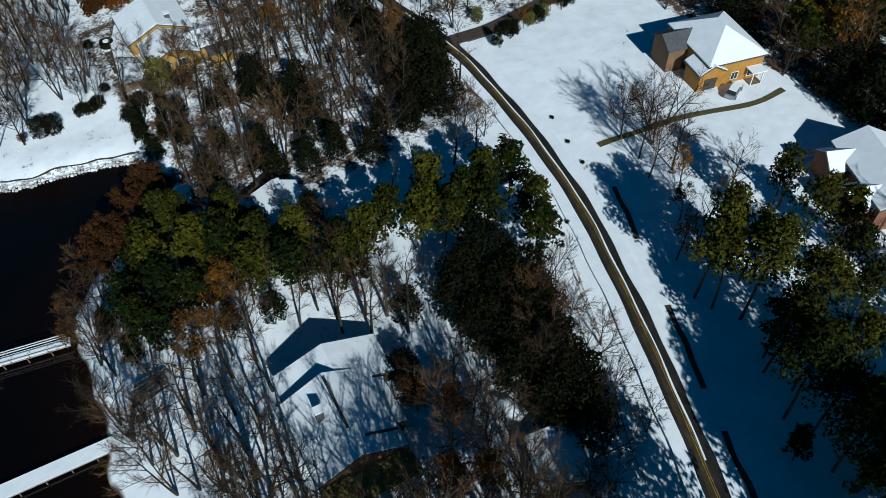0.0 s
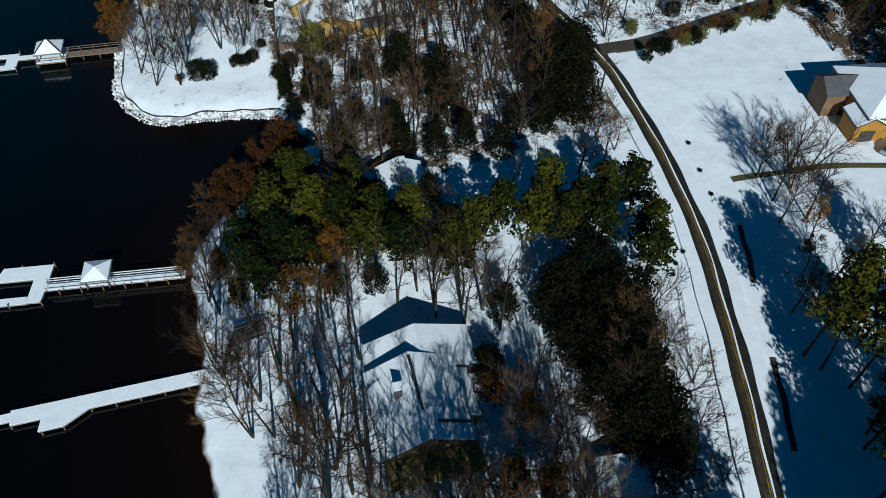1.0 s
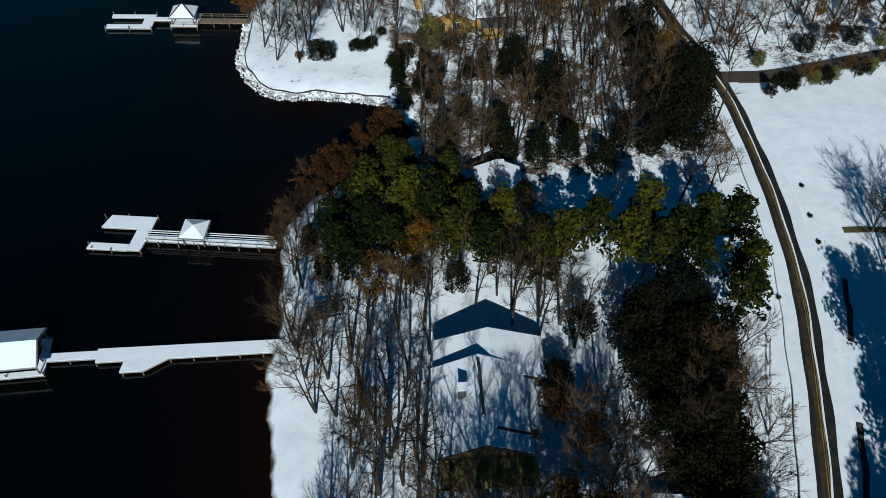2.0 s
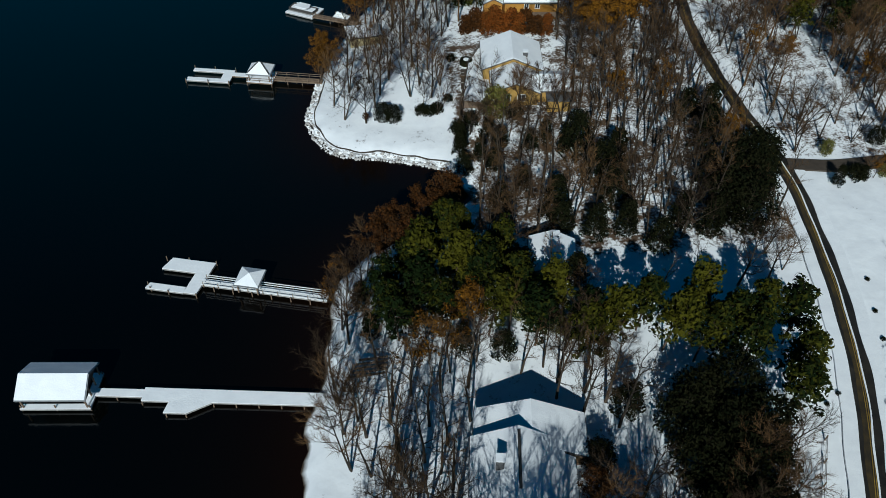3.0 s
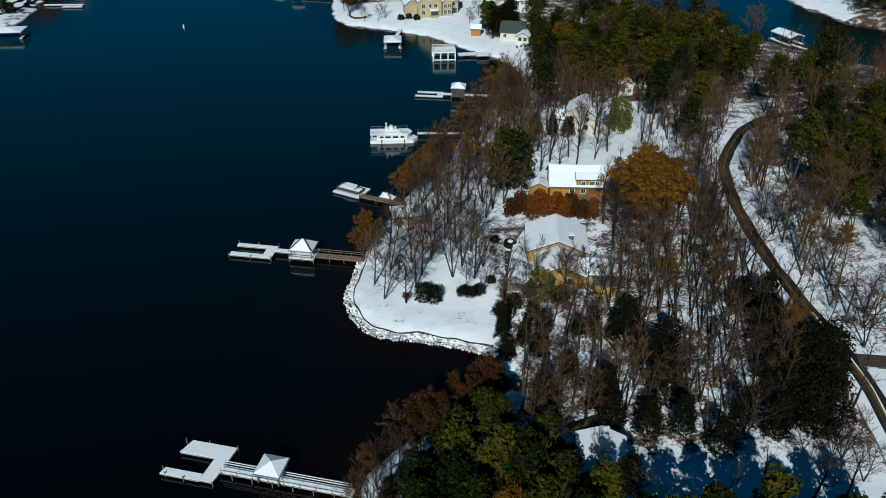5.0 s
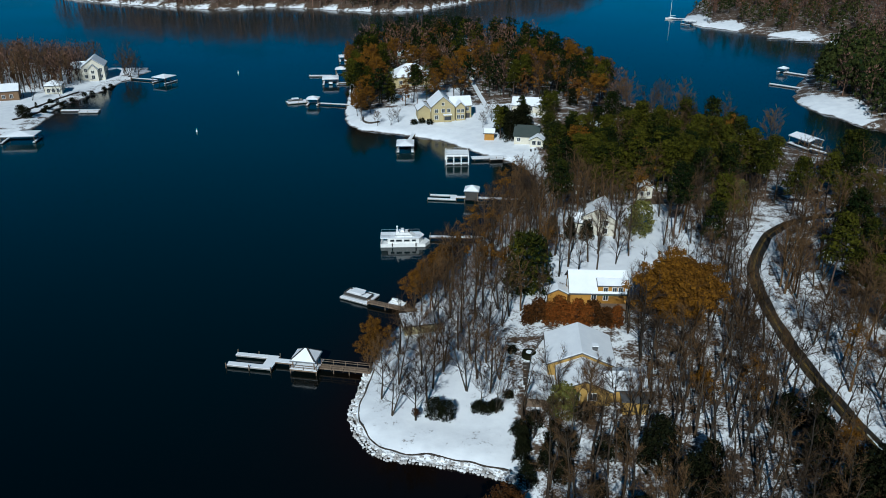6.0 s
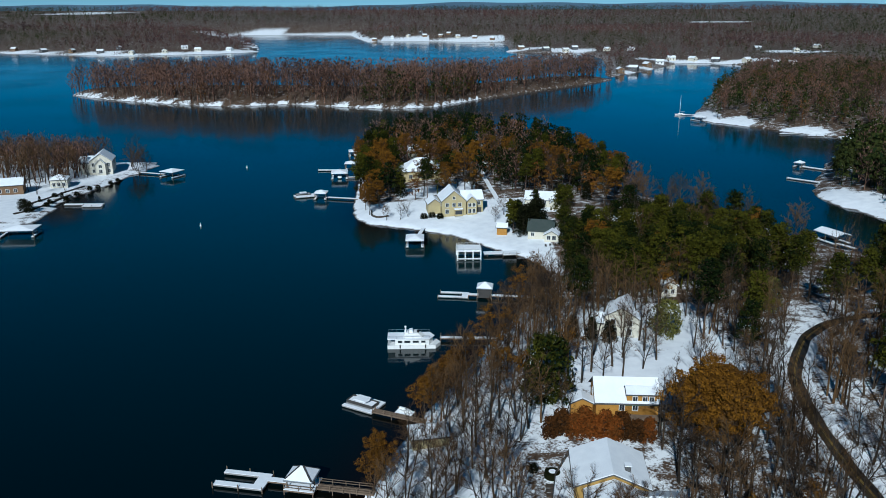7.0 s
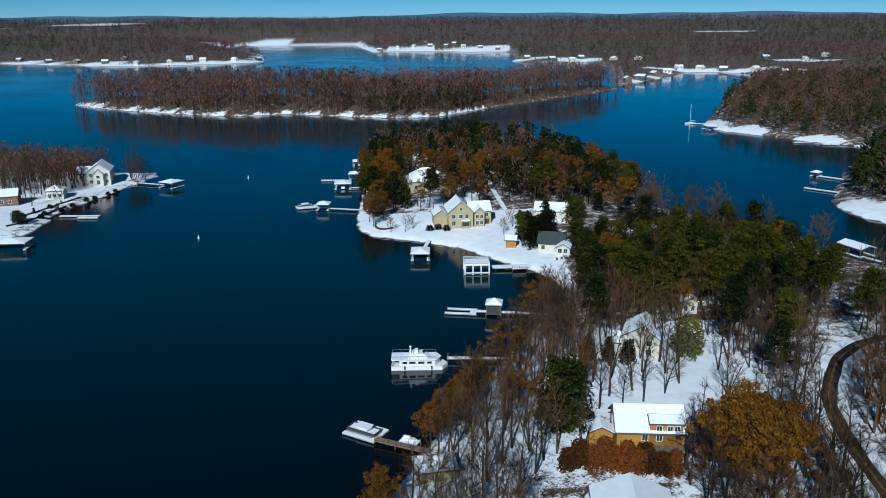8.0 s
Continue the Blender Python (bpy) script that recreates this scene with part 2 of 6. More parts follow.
FAR = [(320, 235), (190, 275), (170, 299), (164, 320), (161, 337), (168, 352), (185, 385), (212, 427), (240, 462), (300, 476), (255, 487),
       (229, 515), (205, 549), (189, 569), (193, 600), (216, 650), (285, 810), (367, 983), (430, 1040), (447, 1060), (455, 1090), (400, 1150),
       (353, 1160), (277, 1033), (228, 965), (203, 930), (205, 960), (235, 1100), (262, 1250), (267, 1440), (190, 1410), (131, 1465), (150, 1600)]
FAR_NORTH = [(163, 1890), (-91, 1985), (-155, 1925), (-200, 2150), (-249, 2450), (-527, 2470), (-640, 2350), (-450, 1950), (-387, 1796),
             (-319, 1496), (-400, 1440), (-477, 1410), (-544, 1388), (-789, 1489), (-1500, 1480), (-4900, 1700), (-4900, 4940), (4900, 4940), (4900, 200)]
ISLAND = [(-345, 766), (-283, 717), (-195, 673), (-161, 664), (-127, 680), (-77, 660), (-30, 644), (1, 658), (36, 705), (107, 790), (160, 850),
          (200, 900), (170, 915), (110, 880), (40, 815), (-30, 775), (-120, 790), (-250, 805), (-330, 790)]
WEST = [(-170, 285), (-159, 294), (-151, 304), (-155, 335), (-149, 373), (-141, 413), (-146, 424), (-182, 426), (-227, 445), (-420, 480), (-420, 200), (-230, 240)]
LANDS = {"main": MAIN + MAIN_EAST, "far": FAR + FAR_NORTH, "island": ISLAND, "west": WEST}
RISE = {"main": 4.6, "far": 11.0, "island": 13.0, "west": 2.0}


def inside_distance(poly, x, y):
    """Distance to the shore, positive on land."""
    best = np.full(x.shape, 1e12)
    odd = np.zeros(x.shape, bool)
    for (ax, ay), (bx, by) in zip(poly, poly[1:] + poly[:1]):
        dx, dy = bx - ax, by - ay
        k = np.clip(((x - ax) * dx + (y - ay) * dy) / (dx * dx + dy * dy + 1e-9), 0, 1)
        best = np.minimum(best, (x - ax - k * dx) ** 2 + (y - ay - k * dy) ** 2)
        if ay != by:
            odd ^= ((ay > y) != (by > y)) & (x < (bx - ax) * (y - ay) / (by - ay) + ax)
    return np.where(odd, 1, -1) * np.sqrt(best)


def land_height(x, y):
    x, y = np.asarray(x, float), np.asarray(y, float)
    wob = 0.5 * np.sin(x * 0.9 + 1.3 * np.sin(y * 0.37)) * np.sin(y * 0.8 + np.sin(x * 0.5))
    z = np.full(x.shape, -4.0)
    for name, poly in LANDS.items():
        d = inside_distance(poly, x, y) + wob * (1 if name == "main" else 3)
        up = RISE[name] + (np.clip((y - 1500) / 3300, 0, 1) * 58 if name == "far" else 0)
        h = 0.75 * np.clip(d / 1.6, 0, 1) + up * (1 - np.exp(-np.maximum(d, 0) / (38 if name != "far" else 60)))
        z = np.maximum(z, np.where(d > 0, h, np.maximum(d * 0.5, -4)))
    roll = 0.25 * np.sin(x / 9.0 + np.sin(y / 14.0)) * np.sin(y / 11.0 + 0.7)
    return z + np.where(z > 1.5, roll, 0)


def height(x, y):
    return float(land_height(np.array([x]), np.array([y]))[0])


def steps(*spans):
    out = [spans[0][0]]
    for a, b, s in spans:
        n = max(1, round((b - a) / s))
        out += [a + (b - a) * (k + 1) / n for k in range(n)]
    return out


def growing(a, b, first, ratio):
    out, s = [a], first
    while abs(out[-1] - a) < abs(b - a):
        out.append(out[-1] + math.copysign(s, b - a))
        s *= ratio
    out[-1] = b
    return out


def grid_mesh(name, xs, ys, zs, mat):
    nx, ny = len(xs), len(ys)
    gx, gy = np.meshgrid(xs, ys)
    co = np.stack([gx.ravel(), gy.ravel(), zs.ravel()], 1)
    i = (np.arange(ny - 1)[:, None] * nx + np.arange(nx - 1)[None, :]).ravel()
    faces = np.stack([i, i + 1, i + nx + 1, i + nx], 1)
    me = bpy.data.meshes.new(name)
    me.from_pydata(co.tolist(), [], faces.tolist())
    me.materials.append(mat)
    me.shade_smooth()
    return me


XS = growing(-190, -4950, 6, 1.09)[::-1] + steps((-190, -60, 4), (-60, -20, 4), (-20, 45, 1.4), (45, 130, 2.2), (130, 300, 6))[1:] + growing(300, 4950, 8, 1.09)[1:]
YS = growing(20, -300, 4, 1.15)[::-1] + steps((20, 130, 1.5), (130, 310, 2.4), (310, 560, 5), (560, 1000, 10))[1:] + growing(1000, 4950, 14, 1.035)[1:]
gx, gy = np.meshgrid(XS, YS)
ground_me = grid_mesh("ground", XS, YS, land_height(gx, gy), GROUND)


MEADOWS = [(-1650, 4050, 140, 260), (-1900, 3300, 70, 60), (930, 2600, 110, 50), (-300, 1500, 60, 9), (-420, 1440, 70, 8), (-600, 1420, 70, 8), (160, 1475, 60, 10), (250, 1450, 40, 10),
           (-60, 1990, 90, 12), (90, 1930, 80, 13), (345, 1170, 70, 9), (420, 1145, 60, 9), (445, 1085, 9, 24), (235, 985, 14, 14), (270, 1045, 20, 13), (560, 1250, 40, 26),
           (171, 322, 9, 22), (195, 592, 9, 26), (206, 553, 13, 15), (233, 512, 16, 12), (264, 487, 26, 8), (-7, 338, 9, 11), (12, 345, 5, 9), (42, 309, 9, 7), (62, 288, 6, 6), (-5, 398, 7, 6)]


def in_meadow(x, y):
    return np.any([((x - a) / r) ** 2 + ((y - b) / s) ** 2 < 1 for a, b, r, s in MEADOWS], axis=0)


def litter_at(x, y):
    """How far fallen leaves show through the snow: little on lawns, much under closed woods."""
    v = np.full(x.shape, 0.06)
    v = np.where((x > -12) & (x < 16) & (y > 103) & (y < 150), 0.17, v)
    v = np.where((x > 14) & (x < 66) & (y > 72) & (y < 152), 0.50, v)
    v = np.where((x < 32) & (y > 140) & (y < 240), 0.30, v)
    v = np.where((x > -6) & (x < 32) & (y < 66), 0.24, v)
    v = np.where((x > 66) & (y > 92), np.where(y < 150, 0.40, 0.46), v)
    v = np.where((x > 38) & (y > 205), 0.62, v)
    v = np.where((x > 12) & (x < 60) & (y > 205) & (y < 240), 0.5, v)
    v = np.where((y > 322) & (inside_distance(LANDS["main"], x, y) > 9), 0.62, v)
    v = np.where((y > 600) & (y < 1000) & (inside_distance(LANDS["island"], x, y) > 2), 0.75, v)
    v = np.where((inside_distance(LANDS["far"], x, y) > 17), 0.72, v)
    # leaf cover of the east wood, raised to paint in its dark shade too
    v = np.where((x > 109) & (y < 92), 0.62, v)
    bank = inside_distance(LANDS["west"], x, y)
    v = np.where((bank > 0) & (bank < 7), 0.42, v)
    return np.where(in_meadow(x, y), 0.0, v)


ground_me.attributes.new("litter", "FLOAT", "POINT").data.foreach_set("value", litter_at(gx.ravel(), gy.ravel()))
ground = new("ground", ground_me)
tagged(ground, "snow-covered wooded shore land with leaf litter", "ground", kind="structure")
WX = growing(-60, -4950, 12, 1.2)[::-1] + steps((-60, 130, 4))[1:] + growing(130, 4950, 12, 1.2)[1:]
WY = steps((-300, 0, 20), (0, 130, 4), (130, 320, 6), (320, 1000, 20))+ growing(1000, 4950, 40, 1.2)[1:]
wx, wy = np.meshgrid(WX, WY)
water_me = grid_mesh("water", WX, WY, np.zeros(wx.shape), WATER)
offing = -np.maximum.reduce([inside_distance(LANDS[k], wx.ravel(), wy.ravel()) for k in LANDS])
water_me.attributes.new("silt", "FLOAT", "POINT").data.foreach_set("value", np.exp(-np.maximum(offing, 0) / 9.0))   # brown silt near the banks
water_me.attributes.new("sky_tint", "FLOAT", "POINT").data.foreach_set("value", np.clip((wy.ravel() - 70) / 210, 0, 1) ** 1.2)   # painted bluer with distance in place of sky reflection
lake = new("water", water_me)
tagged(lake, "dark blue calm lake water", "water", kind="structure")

# far hills along the skyline, aerial haze painted in as blue
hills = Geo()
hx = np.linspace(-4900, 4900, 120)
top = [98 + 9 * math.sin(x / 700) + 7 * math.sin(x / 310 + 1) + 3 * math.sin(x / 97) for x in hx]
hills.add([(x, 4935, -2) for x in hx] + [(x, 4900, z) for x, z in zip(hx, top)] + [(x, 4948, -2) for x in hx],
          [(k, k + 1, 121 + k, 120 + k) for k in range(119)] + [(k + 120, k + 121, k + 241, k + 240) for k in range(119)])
tagged(new("backdrop", hills.mesh("backdrop", HAZE)), "wooded horizon hills with blue haze painted into their colour", "hills", kind="structure")


# ---- roads ----
def smooth_line(points, step=1.5):
    """A curve through the points, in equal steps."""
    p = [Vector(q) for q in points]
    p = [2 * p[0] - p[1]] + p + [2 * p[-1] - p[-2]]
    out = []
    for a, b, c, d in zip(p, p[1:], p[2:], p[3:]):
        n = max(2, int((c - b).length / step))
        for k in range(n):
            t = k / n
            out.append(0.5 * ((2 * b) + (c - a) * t + (2 * a - 5 * b + 4 * c - d) * t * t + (3 * b - a - 3 * c + d) * t ** 3))
    return out + [p[-2]]


def ribbon(line, off0, off1, lift, wave=0.0, skirt=0.25):
    """A strip along a line, between two offsets to its right, laid on the ground."""
    g = Geo()
    n = len(line)
    pts = []
    for k, q in enumerate(line):
        d = (line[min(k + 1, n - 1)] - line[max(k - 1, 0)]).normalized()
        r = Vector((d.y, -d.x))
        w = wave * math.sin(k * 0.7 + off0 * 3) * math.sin(k * 0.23)
        z = height(q.x, q.y) + lift
        for o in (off0 + w, off1 + w * 0.6):
            pts += [(q.x + r.x * o, q.y + r.y * o, z - skirt), (q.x + r.x * o, q.y + r.y * o, z)]
    f = []
    for k in range(n - 1):
        a, b = 4 * k, 4 * k + 4
        f += [(a + 1, a + 3, b + 3, b + 1), (a, a + 1, b + 1, b), (a + 3, a + 2, b + 2, b + 3)]
    return g.add(pts, f)


ROAD = smooth_line([(18, -60), (29, -28), (37, -9), (43.0, 3.6), (47.7, 13.5), (53.7, 27.2), (59.2, 40.4), (62.3, 50), (64.9, 60), (66.8, 70), (68.6, 82),
                    (69, 95), (68.2, 108), (68.0, 121), (68.3, 134), (70.2, 148.5), (73.2, 160.5), (79.3, 172.5), (87, 183), (100, 191.5), (130, 200), (180, 205)])
LANE = smooth_line([(70.1, 90.0), (74, 89.2), (80, 88.6), (98, 90), (114, 91), (150, 95), (230, 110)])
road = new("road", ribbon(ROAD, -2.7, 2.7, 0.22).mesh("road", ASPHALT))
tagged(road, "narrow wet asphalt lakeside road cleared of snow", "road", kind="structure")
lane = new("road_side", ribbon(LANE, -1.5, 1.5, 0.34, skirt=0.4).mesh("road_side", GRAVEL))
tagged(lane, "muddy brown side lane between snowy verges", "road", kind="structure")
tagged(new("trim_centre_line", ribbon(ROAD, -0.18, -0.06, 0.235, skirt=0.02).mesh("line", YELLOW)), "yellow centre line painted on asphalt", "road marking", kind="structure")
tagged(new("trim_centre_line_b", ribbon(ROAD, 0.06, 0.18, 0.235, skirt=0.02).mesh("line", YELLOW)), "yellow centre line painted on asphalt", "road marking", kind="structure")
UPPER = [q for q in ROAD if 6 < q.y < 104]
tagged(new("trim_snow_strip", ribbon(UPPER, 0.20, 0.42, 0.25, wave=0.16, skirt=0.06).mesh("strip", SNOW)), "thin strip of snow left between wheel tracks", "snow", kind="structure")
tagged(new("trim_sand_strip", ribbon(ROAD, -0.85, -0.22, 0.229, wave=0.2, skirt=0.02).mesh("sand", material("sandy_road_residue", (0.060, 0.041, 0.013), (0.018, 0.015, 0.011), 0.7, 0.8, bump=0.01))),
       "sandy brown residue on the asphalt", "road", kind="structure")
tagged(new("trim_snow_bank", ribbon(ROAD, -3.2, -1.4, 0.30, wave=0.2).mesh("strip", SNOW)), "low ploughed snow bank along the road edge", "snow", kind="structure")
tagged(new("trim_snow_bank_b", ribbon(ROAD, 1.4, 3.2, 0.30, wave=0.2).mesh("strip", SNOW)), "low ploughed snow bank along the road edge", "snow", kind="structure")


# ---- trees ----
def turned(d, tilt, spin):
    """A direction leaning away from d by tilt degrees, round it by spin degrees."""
    d = d.normalized()
    u = d.orthogonal().normalized()
    side = u * math.cos(radians(spin)) + d.cross(u) * math.sin(radians(spin))
    return (d * math.cos(radians(tilt)) + side * math.sin(radians(tilt))).normalized()


def stem(g, rng, a, d, length, r0, r1, bits, sides, sway, lift=0.0):
    """A bent tapering limb; returns its points."""
    pts, p = [Vector(a)], Vector(a)
    for k in range(bits):
        d = (turned(d, rng.uniform(0, sway), rng.uniform(0, 360)) + Vector((0, 0, lift))).normalized()
        q = p + d * length / bits
        s0, s1 = r0 + (r1 - r0) * k / bits, r0 + (r1 - r0) * (k + 1) / bits
        g.tube(p, q, s0, s1, sides)
        p = q
        pts.append(p)
    return pts


def along(pts, t):
    k = min(int(t * (len(pts) - 1)), len(pts) - 2)
    return pts[k].lerp(pts[k + 1], t * (len(pts) - 1) - k), (pts[k + 1] - pts[k]).normalized()


def leaf_clump(g, rng, c, size, n, leaf):
    """A loose clump of leaves or needle tufts that lie along its rounded surface."""
    for _ in range(n):
        d = Vector((rng.gauss(0, 1), rng.gauss(0, 1), rng.gauss(0, 0.8))).normalized()
        p = c + Vector((d.x, d.y, d.z * 0.68)) * size * rng.uniform(0.35, 1) ** 0.5
        face = (d + Vector((rng.gauss(0, 0.42), rng.gauss(0, 0.42), rng.gauss(0.15, 0.42)))).normalized()
        u = turned(face, 90, rng.uniform(0, 360))
        v = face.cross(u)
        s = leaf * rng.uniform(0.6, 1.35)
        g.add([p - u * s, p + v * s * 0.95, p + u * s], [(0, 1, 2)])


def bare_meshes(seed, h, limbs=13, spread=1.0, leaves=0, leaf_mat=None, fork=False, lite=False, dense=40):
    """Trunk, twigs and maybe clinging leaves of a broadleaf tree in winter."""
    rng = random.Random(seed)
    trunk, twigs, crown = Geo(), Geo(), Geo()
    r = h * 0.0155 + 0.03
    stems = []
    if fork:
        for k in range(2):
            stems.append(stem(trunk, rng, (0, 0, -0.4), Vector((rng.uniform(-0.3, 0.3), rng.uniform(-0.3, 0.3), 1)), h * rng.uniform(0.85, 1), r * 0.8, r * 0.12, 6, 5, 6))
    else:
        stems.append(stem(trunk, rng, (0, 0, -0.4), Vector((rng.uniform(-0.06, 0.06), rng.uniform(-0.06, 0.06), 1)), h, r, r * 0.1, 7, 6, 6))
    tips = []
    for k in range(limbs):
        t = 0.28 + 0.68 * (k + rng.random()) / limbs
        p, d = along(rng.choice(stems), t)
        ln = h * (0.46 - 0.30 * t) * rng.uniform(0.7, 1.15) * spread
        a = turned(d, rng.uniform(32, 58), k * 137 + rng.uniform(-30, 30))
        limb = stem(trunk, rng, p, a, ln, r * (0.42 - 0.22 * t), 0.025, 2 if lite else 3, 3 if lite else 4, 12, 0.08)
        nb = 3 if lite else 6
        for j in range(nb):
            q, e = along(limb, 0.25 + 0.75 * (j + rng.random()) / nb)
            end = q + (turned(e, rng.uniform(25, 50), rng.uniform(0, 360)) + Vector((0, 0, 0.12))) * ln * rng.uniform(0.3, 0.52)
            twigs.tube(q, end, 0.044 if lite else 0.034, 0, 3)
            tips.append(end)
            for i in range(6 if lite else 15):
                s = q.lerp(end, rng.uniform(0.15, 0.95))
                c = (turned(end - q, rng.uniform(18, 60), rng.uniform(0, 360)) + Vector((0, 0, 0.2))) * ln * rng.uniform(0.14, 0.34)
                side = c.orthogonal().normalized() * (0.023 if lite else 0.018)
                twigs.add([s - side, s + side, s + c], [(0, 1, 2)])
    if leaves:
        for p in rng.sample(tips, min(leaves, len(tips))):
            leaf_clump(crown, rng, p, h * 0.07, dense, 0.24)
        return [("trunk", trunk.mesh("trunk", BARK, True)), ("brushwood", twigs.mesh("brushwood", TWIG)), ("crown", crown.mesh("crown", leaf_mat))]
    return [("trunk", trunk.mesh("trunk", BARK, True)), ("crown", twigs.mesh("crown", TWIG))]


def pine_meshes(seed, h, low=0.42, wide=0.23, n=46):
    rng = random.Random(seed)
    trunk, crown = Geo(), Geo()
    r = h * 0.011 + 0.03
    st = stem(trunk, rng, (0, 0, -0.4), Vector((rng.uniform(-0.05, 0.05), rng.uniform(-0.05, 0.05), 1)), h * 0.97, r, r * 0.15, 7, 6, 4)
    for k in range(n):
        t = low + (1 - low) * ((k + rng.random()) / n)
        p, d = along(st, min(t, 0.99))
        u = (t - low) / (1 - low)
        reach = h * wide * (1.05 - 0.75 * u) * rng.uniform(0.45, 1.1) * (0.65 + 0.35 * min(1, u * 5))
        a = turned(Vector((0, 0, 1)), rng.uniform(58, 88), k * 137 + rng.uniform(-25, 25))
        q = p + a * reach
        trunk.tube(p, q, 0.05, 0.02, 3)
        leaf_clump(crown, rng, q, rng.uniform(0.85, 1.35) * h / 16, 31, 0.33)
        leaf_clump(crown, rng, p.lerp(q, 0.55) + Vector((0, 0, 0.2)), 0.95 * h / 16, 14, 0.31)
    return [("trunk", trunk.mesh("trunk", PINEBARK, True)), ("crown", crown.mesh("crown", NEEDLE))]


def dense_meshes(seed, h, wide, mat, shape=0.5, n=90, leaf=0.2):
    """A dense evergreen clad to the ground: broad when shape is near 0, pointed near 1."""
    rng = random.Random(seed)
    trunk, crown = Geo(), Geo()
    st = stem(trunk, rng, (0, 0, -0.3), Vector((0, 0, 1)), h * 0.9, h * 0.02 + 0.02, 0.02, 4, 5, 4)
    for k in range(n):
        t = 0.06 + 0.9 * (k + rng.random()) / n
        edge = (1 - t) ** 0.8 * shape + (1 - shape) * math.sqrt(max(0, 1 - (2 * t - 0.85) ** 2 / 1.4))
        a = radians(k * 137.5 + rng.uniform(-20, 20))
        rr = wide * edge * rng.uniform(0.55, 1.08)
        p, _ = along(st, min(0.95, t * 0.8))
        q = Vector((math.cos(a) * rr, math.sin(a) * rr, t * h))
        if k % 3 == 0:
            trunk.tube(p, q, 0.035, 0.01, 3)
        leaf_clump(crown, rng, q, 0.22 * wide + 0.25, 25, leaf * 1.3)
    return [("trunk", trunk.mesh("trunk", BARK)), ("crown", crown.mesh("crown", mat))]


KINDS = {}


def kind(key, name, label, category, variants, smooth_scale):
    KINDS[key] = (name, label, category, variants, smooth_scale)


kind("bare", "bare_tree", "leafless grey-brown winter tree on snowy ground", "tree",
     [bare_meshes(1, 17), bare_meshes(2, 18, 14), bare_meshes(3, 16, 12, 0.85), bare_meshes(4, 19, 15, 0.8), bare_meshes(5, 15, 13, 1.1, fork=True)], 17)
kind("spread", "spreading_tree", "wide-branching leafless tree with fine grey twigs", "tree",
     [bare_meshes(11, 12, 16, 1.35, fork=True), bare_meshes(12, 11, 17, 1.4)], 12)
kind("slim", "slender_tree", "tall slim leafless tree trunk in the wood", "tree",
     [bare_meshes(21, 19, 9, 0.55), bare_meshes(22, 20, 10, 0.6), bare_meshes(23, 18, 8, 0.6)], 19)
kind("pine", "pine_tree", "tall olive-green pine with a bare lower trunk", "tree",
     [pine_meshes(31, 17), pine_meshes(32, 18, 0.48, 0.22), pine_meshes(33, 16, 0.38, 0.25), pine_meshes(34, 19, 0.5, 0.21)], 17)
kind("lowpine", "pine_tree", "broad olive-green pine with a bare lower trunk", "tree",
     [pine_meshes(35, 12, 0.34, 0.28, 38), pine_meshes(36, 12.5, 0.38, 0.27, 38), pine_meshes(37, 11.5, 0.32, 0.30, 38)], 12)
kind("tallpine", "pine_tree", "tall thin pine with a long bare trunk and high crown", "tree",
     [pine_meshes(38, 17, 0.58, 0.20, 26), pine_meshes(39, 18, 0.62, 0.19, 24), pine_meshes(30, 16, 0.55, 0.21, 26)], 17)
kind("oak", "oak_tree", "oak holding on to its orange-brown dead leaves", "tree",
     [bare_meshes(41, 14, 18, 1.25, 100, OAK), bare_meshes(42, 13, 18, 1.2, 95, OAK)], 14)
kind("bigoak", "oak_tree", "great spreading oak full of orange-brown leaves", "tree",
     [bare_meshes(43, 14, 26, 1.25, 156, OAK, dense=62)], 14)
kind("rust", "oak_tree", "leafy tree with dull rust-red winter leaves", "tree",
     [bare_meshes(45, 12, 16, 1.2, 90, RUST)], 12)
kind("thinoak", "oak_tree", "tree still holding a few orange-brown leaves", "tree",
     [bare_meshes(47, 15, 13, 1.0, 26, OAK), bare_meshes(48, 14, 13, 1.0, 22, OAK)], 15)
kind("cedar", "evergreen_tree", "dense dark green evergreen clad to the ground", "tree",
     [dense_meshes(51, 9, 2.6, CEDAR, 0.7), dense_meshes(52, 8, 2.9, CEDAR, 0.5)], 9)
kind("holly", "evergreen_tree", "broad very dark glossy-leaved evergreen tree", "tree",
     [dense_meshes(55, 10, 4.4, CEDAR, 0.2, 150, 0.22), dense_meshes(56, 9, 4.0, CEDAR, 0.15, 130, 0.22)], 10)
kind("green", "evergreen_tree", "yellow-green leafy tree lit by the sun", "tree",
     [dense_meshes(58, 7, 2.8, GREEN, 0.3, 80)], 7)
kind("roundpine", "pine_tree", "rounded dense green pine beside the lawn", "tree",
     [dense_meshes(66, 11, 3.9, NEEDLE, 0.25, 130, 0.26)], 11)
kind("bush", "bush", "rounded dark green shrub on a snowy lawn", "shrub",
     [dense_meshes(61, 2.6, 1.7, CEDAR, 0.1, 60, 0.14)], 2.6)
kind("hedge", "shrub", "rust-brown leafy shrub beside the house", "shrub",
     [dense_meshes(63, 4.5, 1.5, RED, 0.45, 60, 0.17), dense_meshes(64, 4.2, 1.6, RUST, 0.5, 60, 0.17), dense_meshes(65, 4.8, 1.5, RED, 0.6, 60, 0.17)], 4.5)

FIRST, COUNT = {}, {}


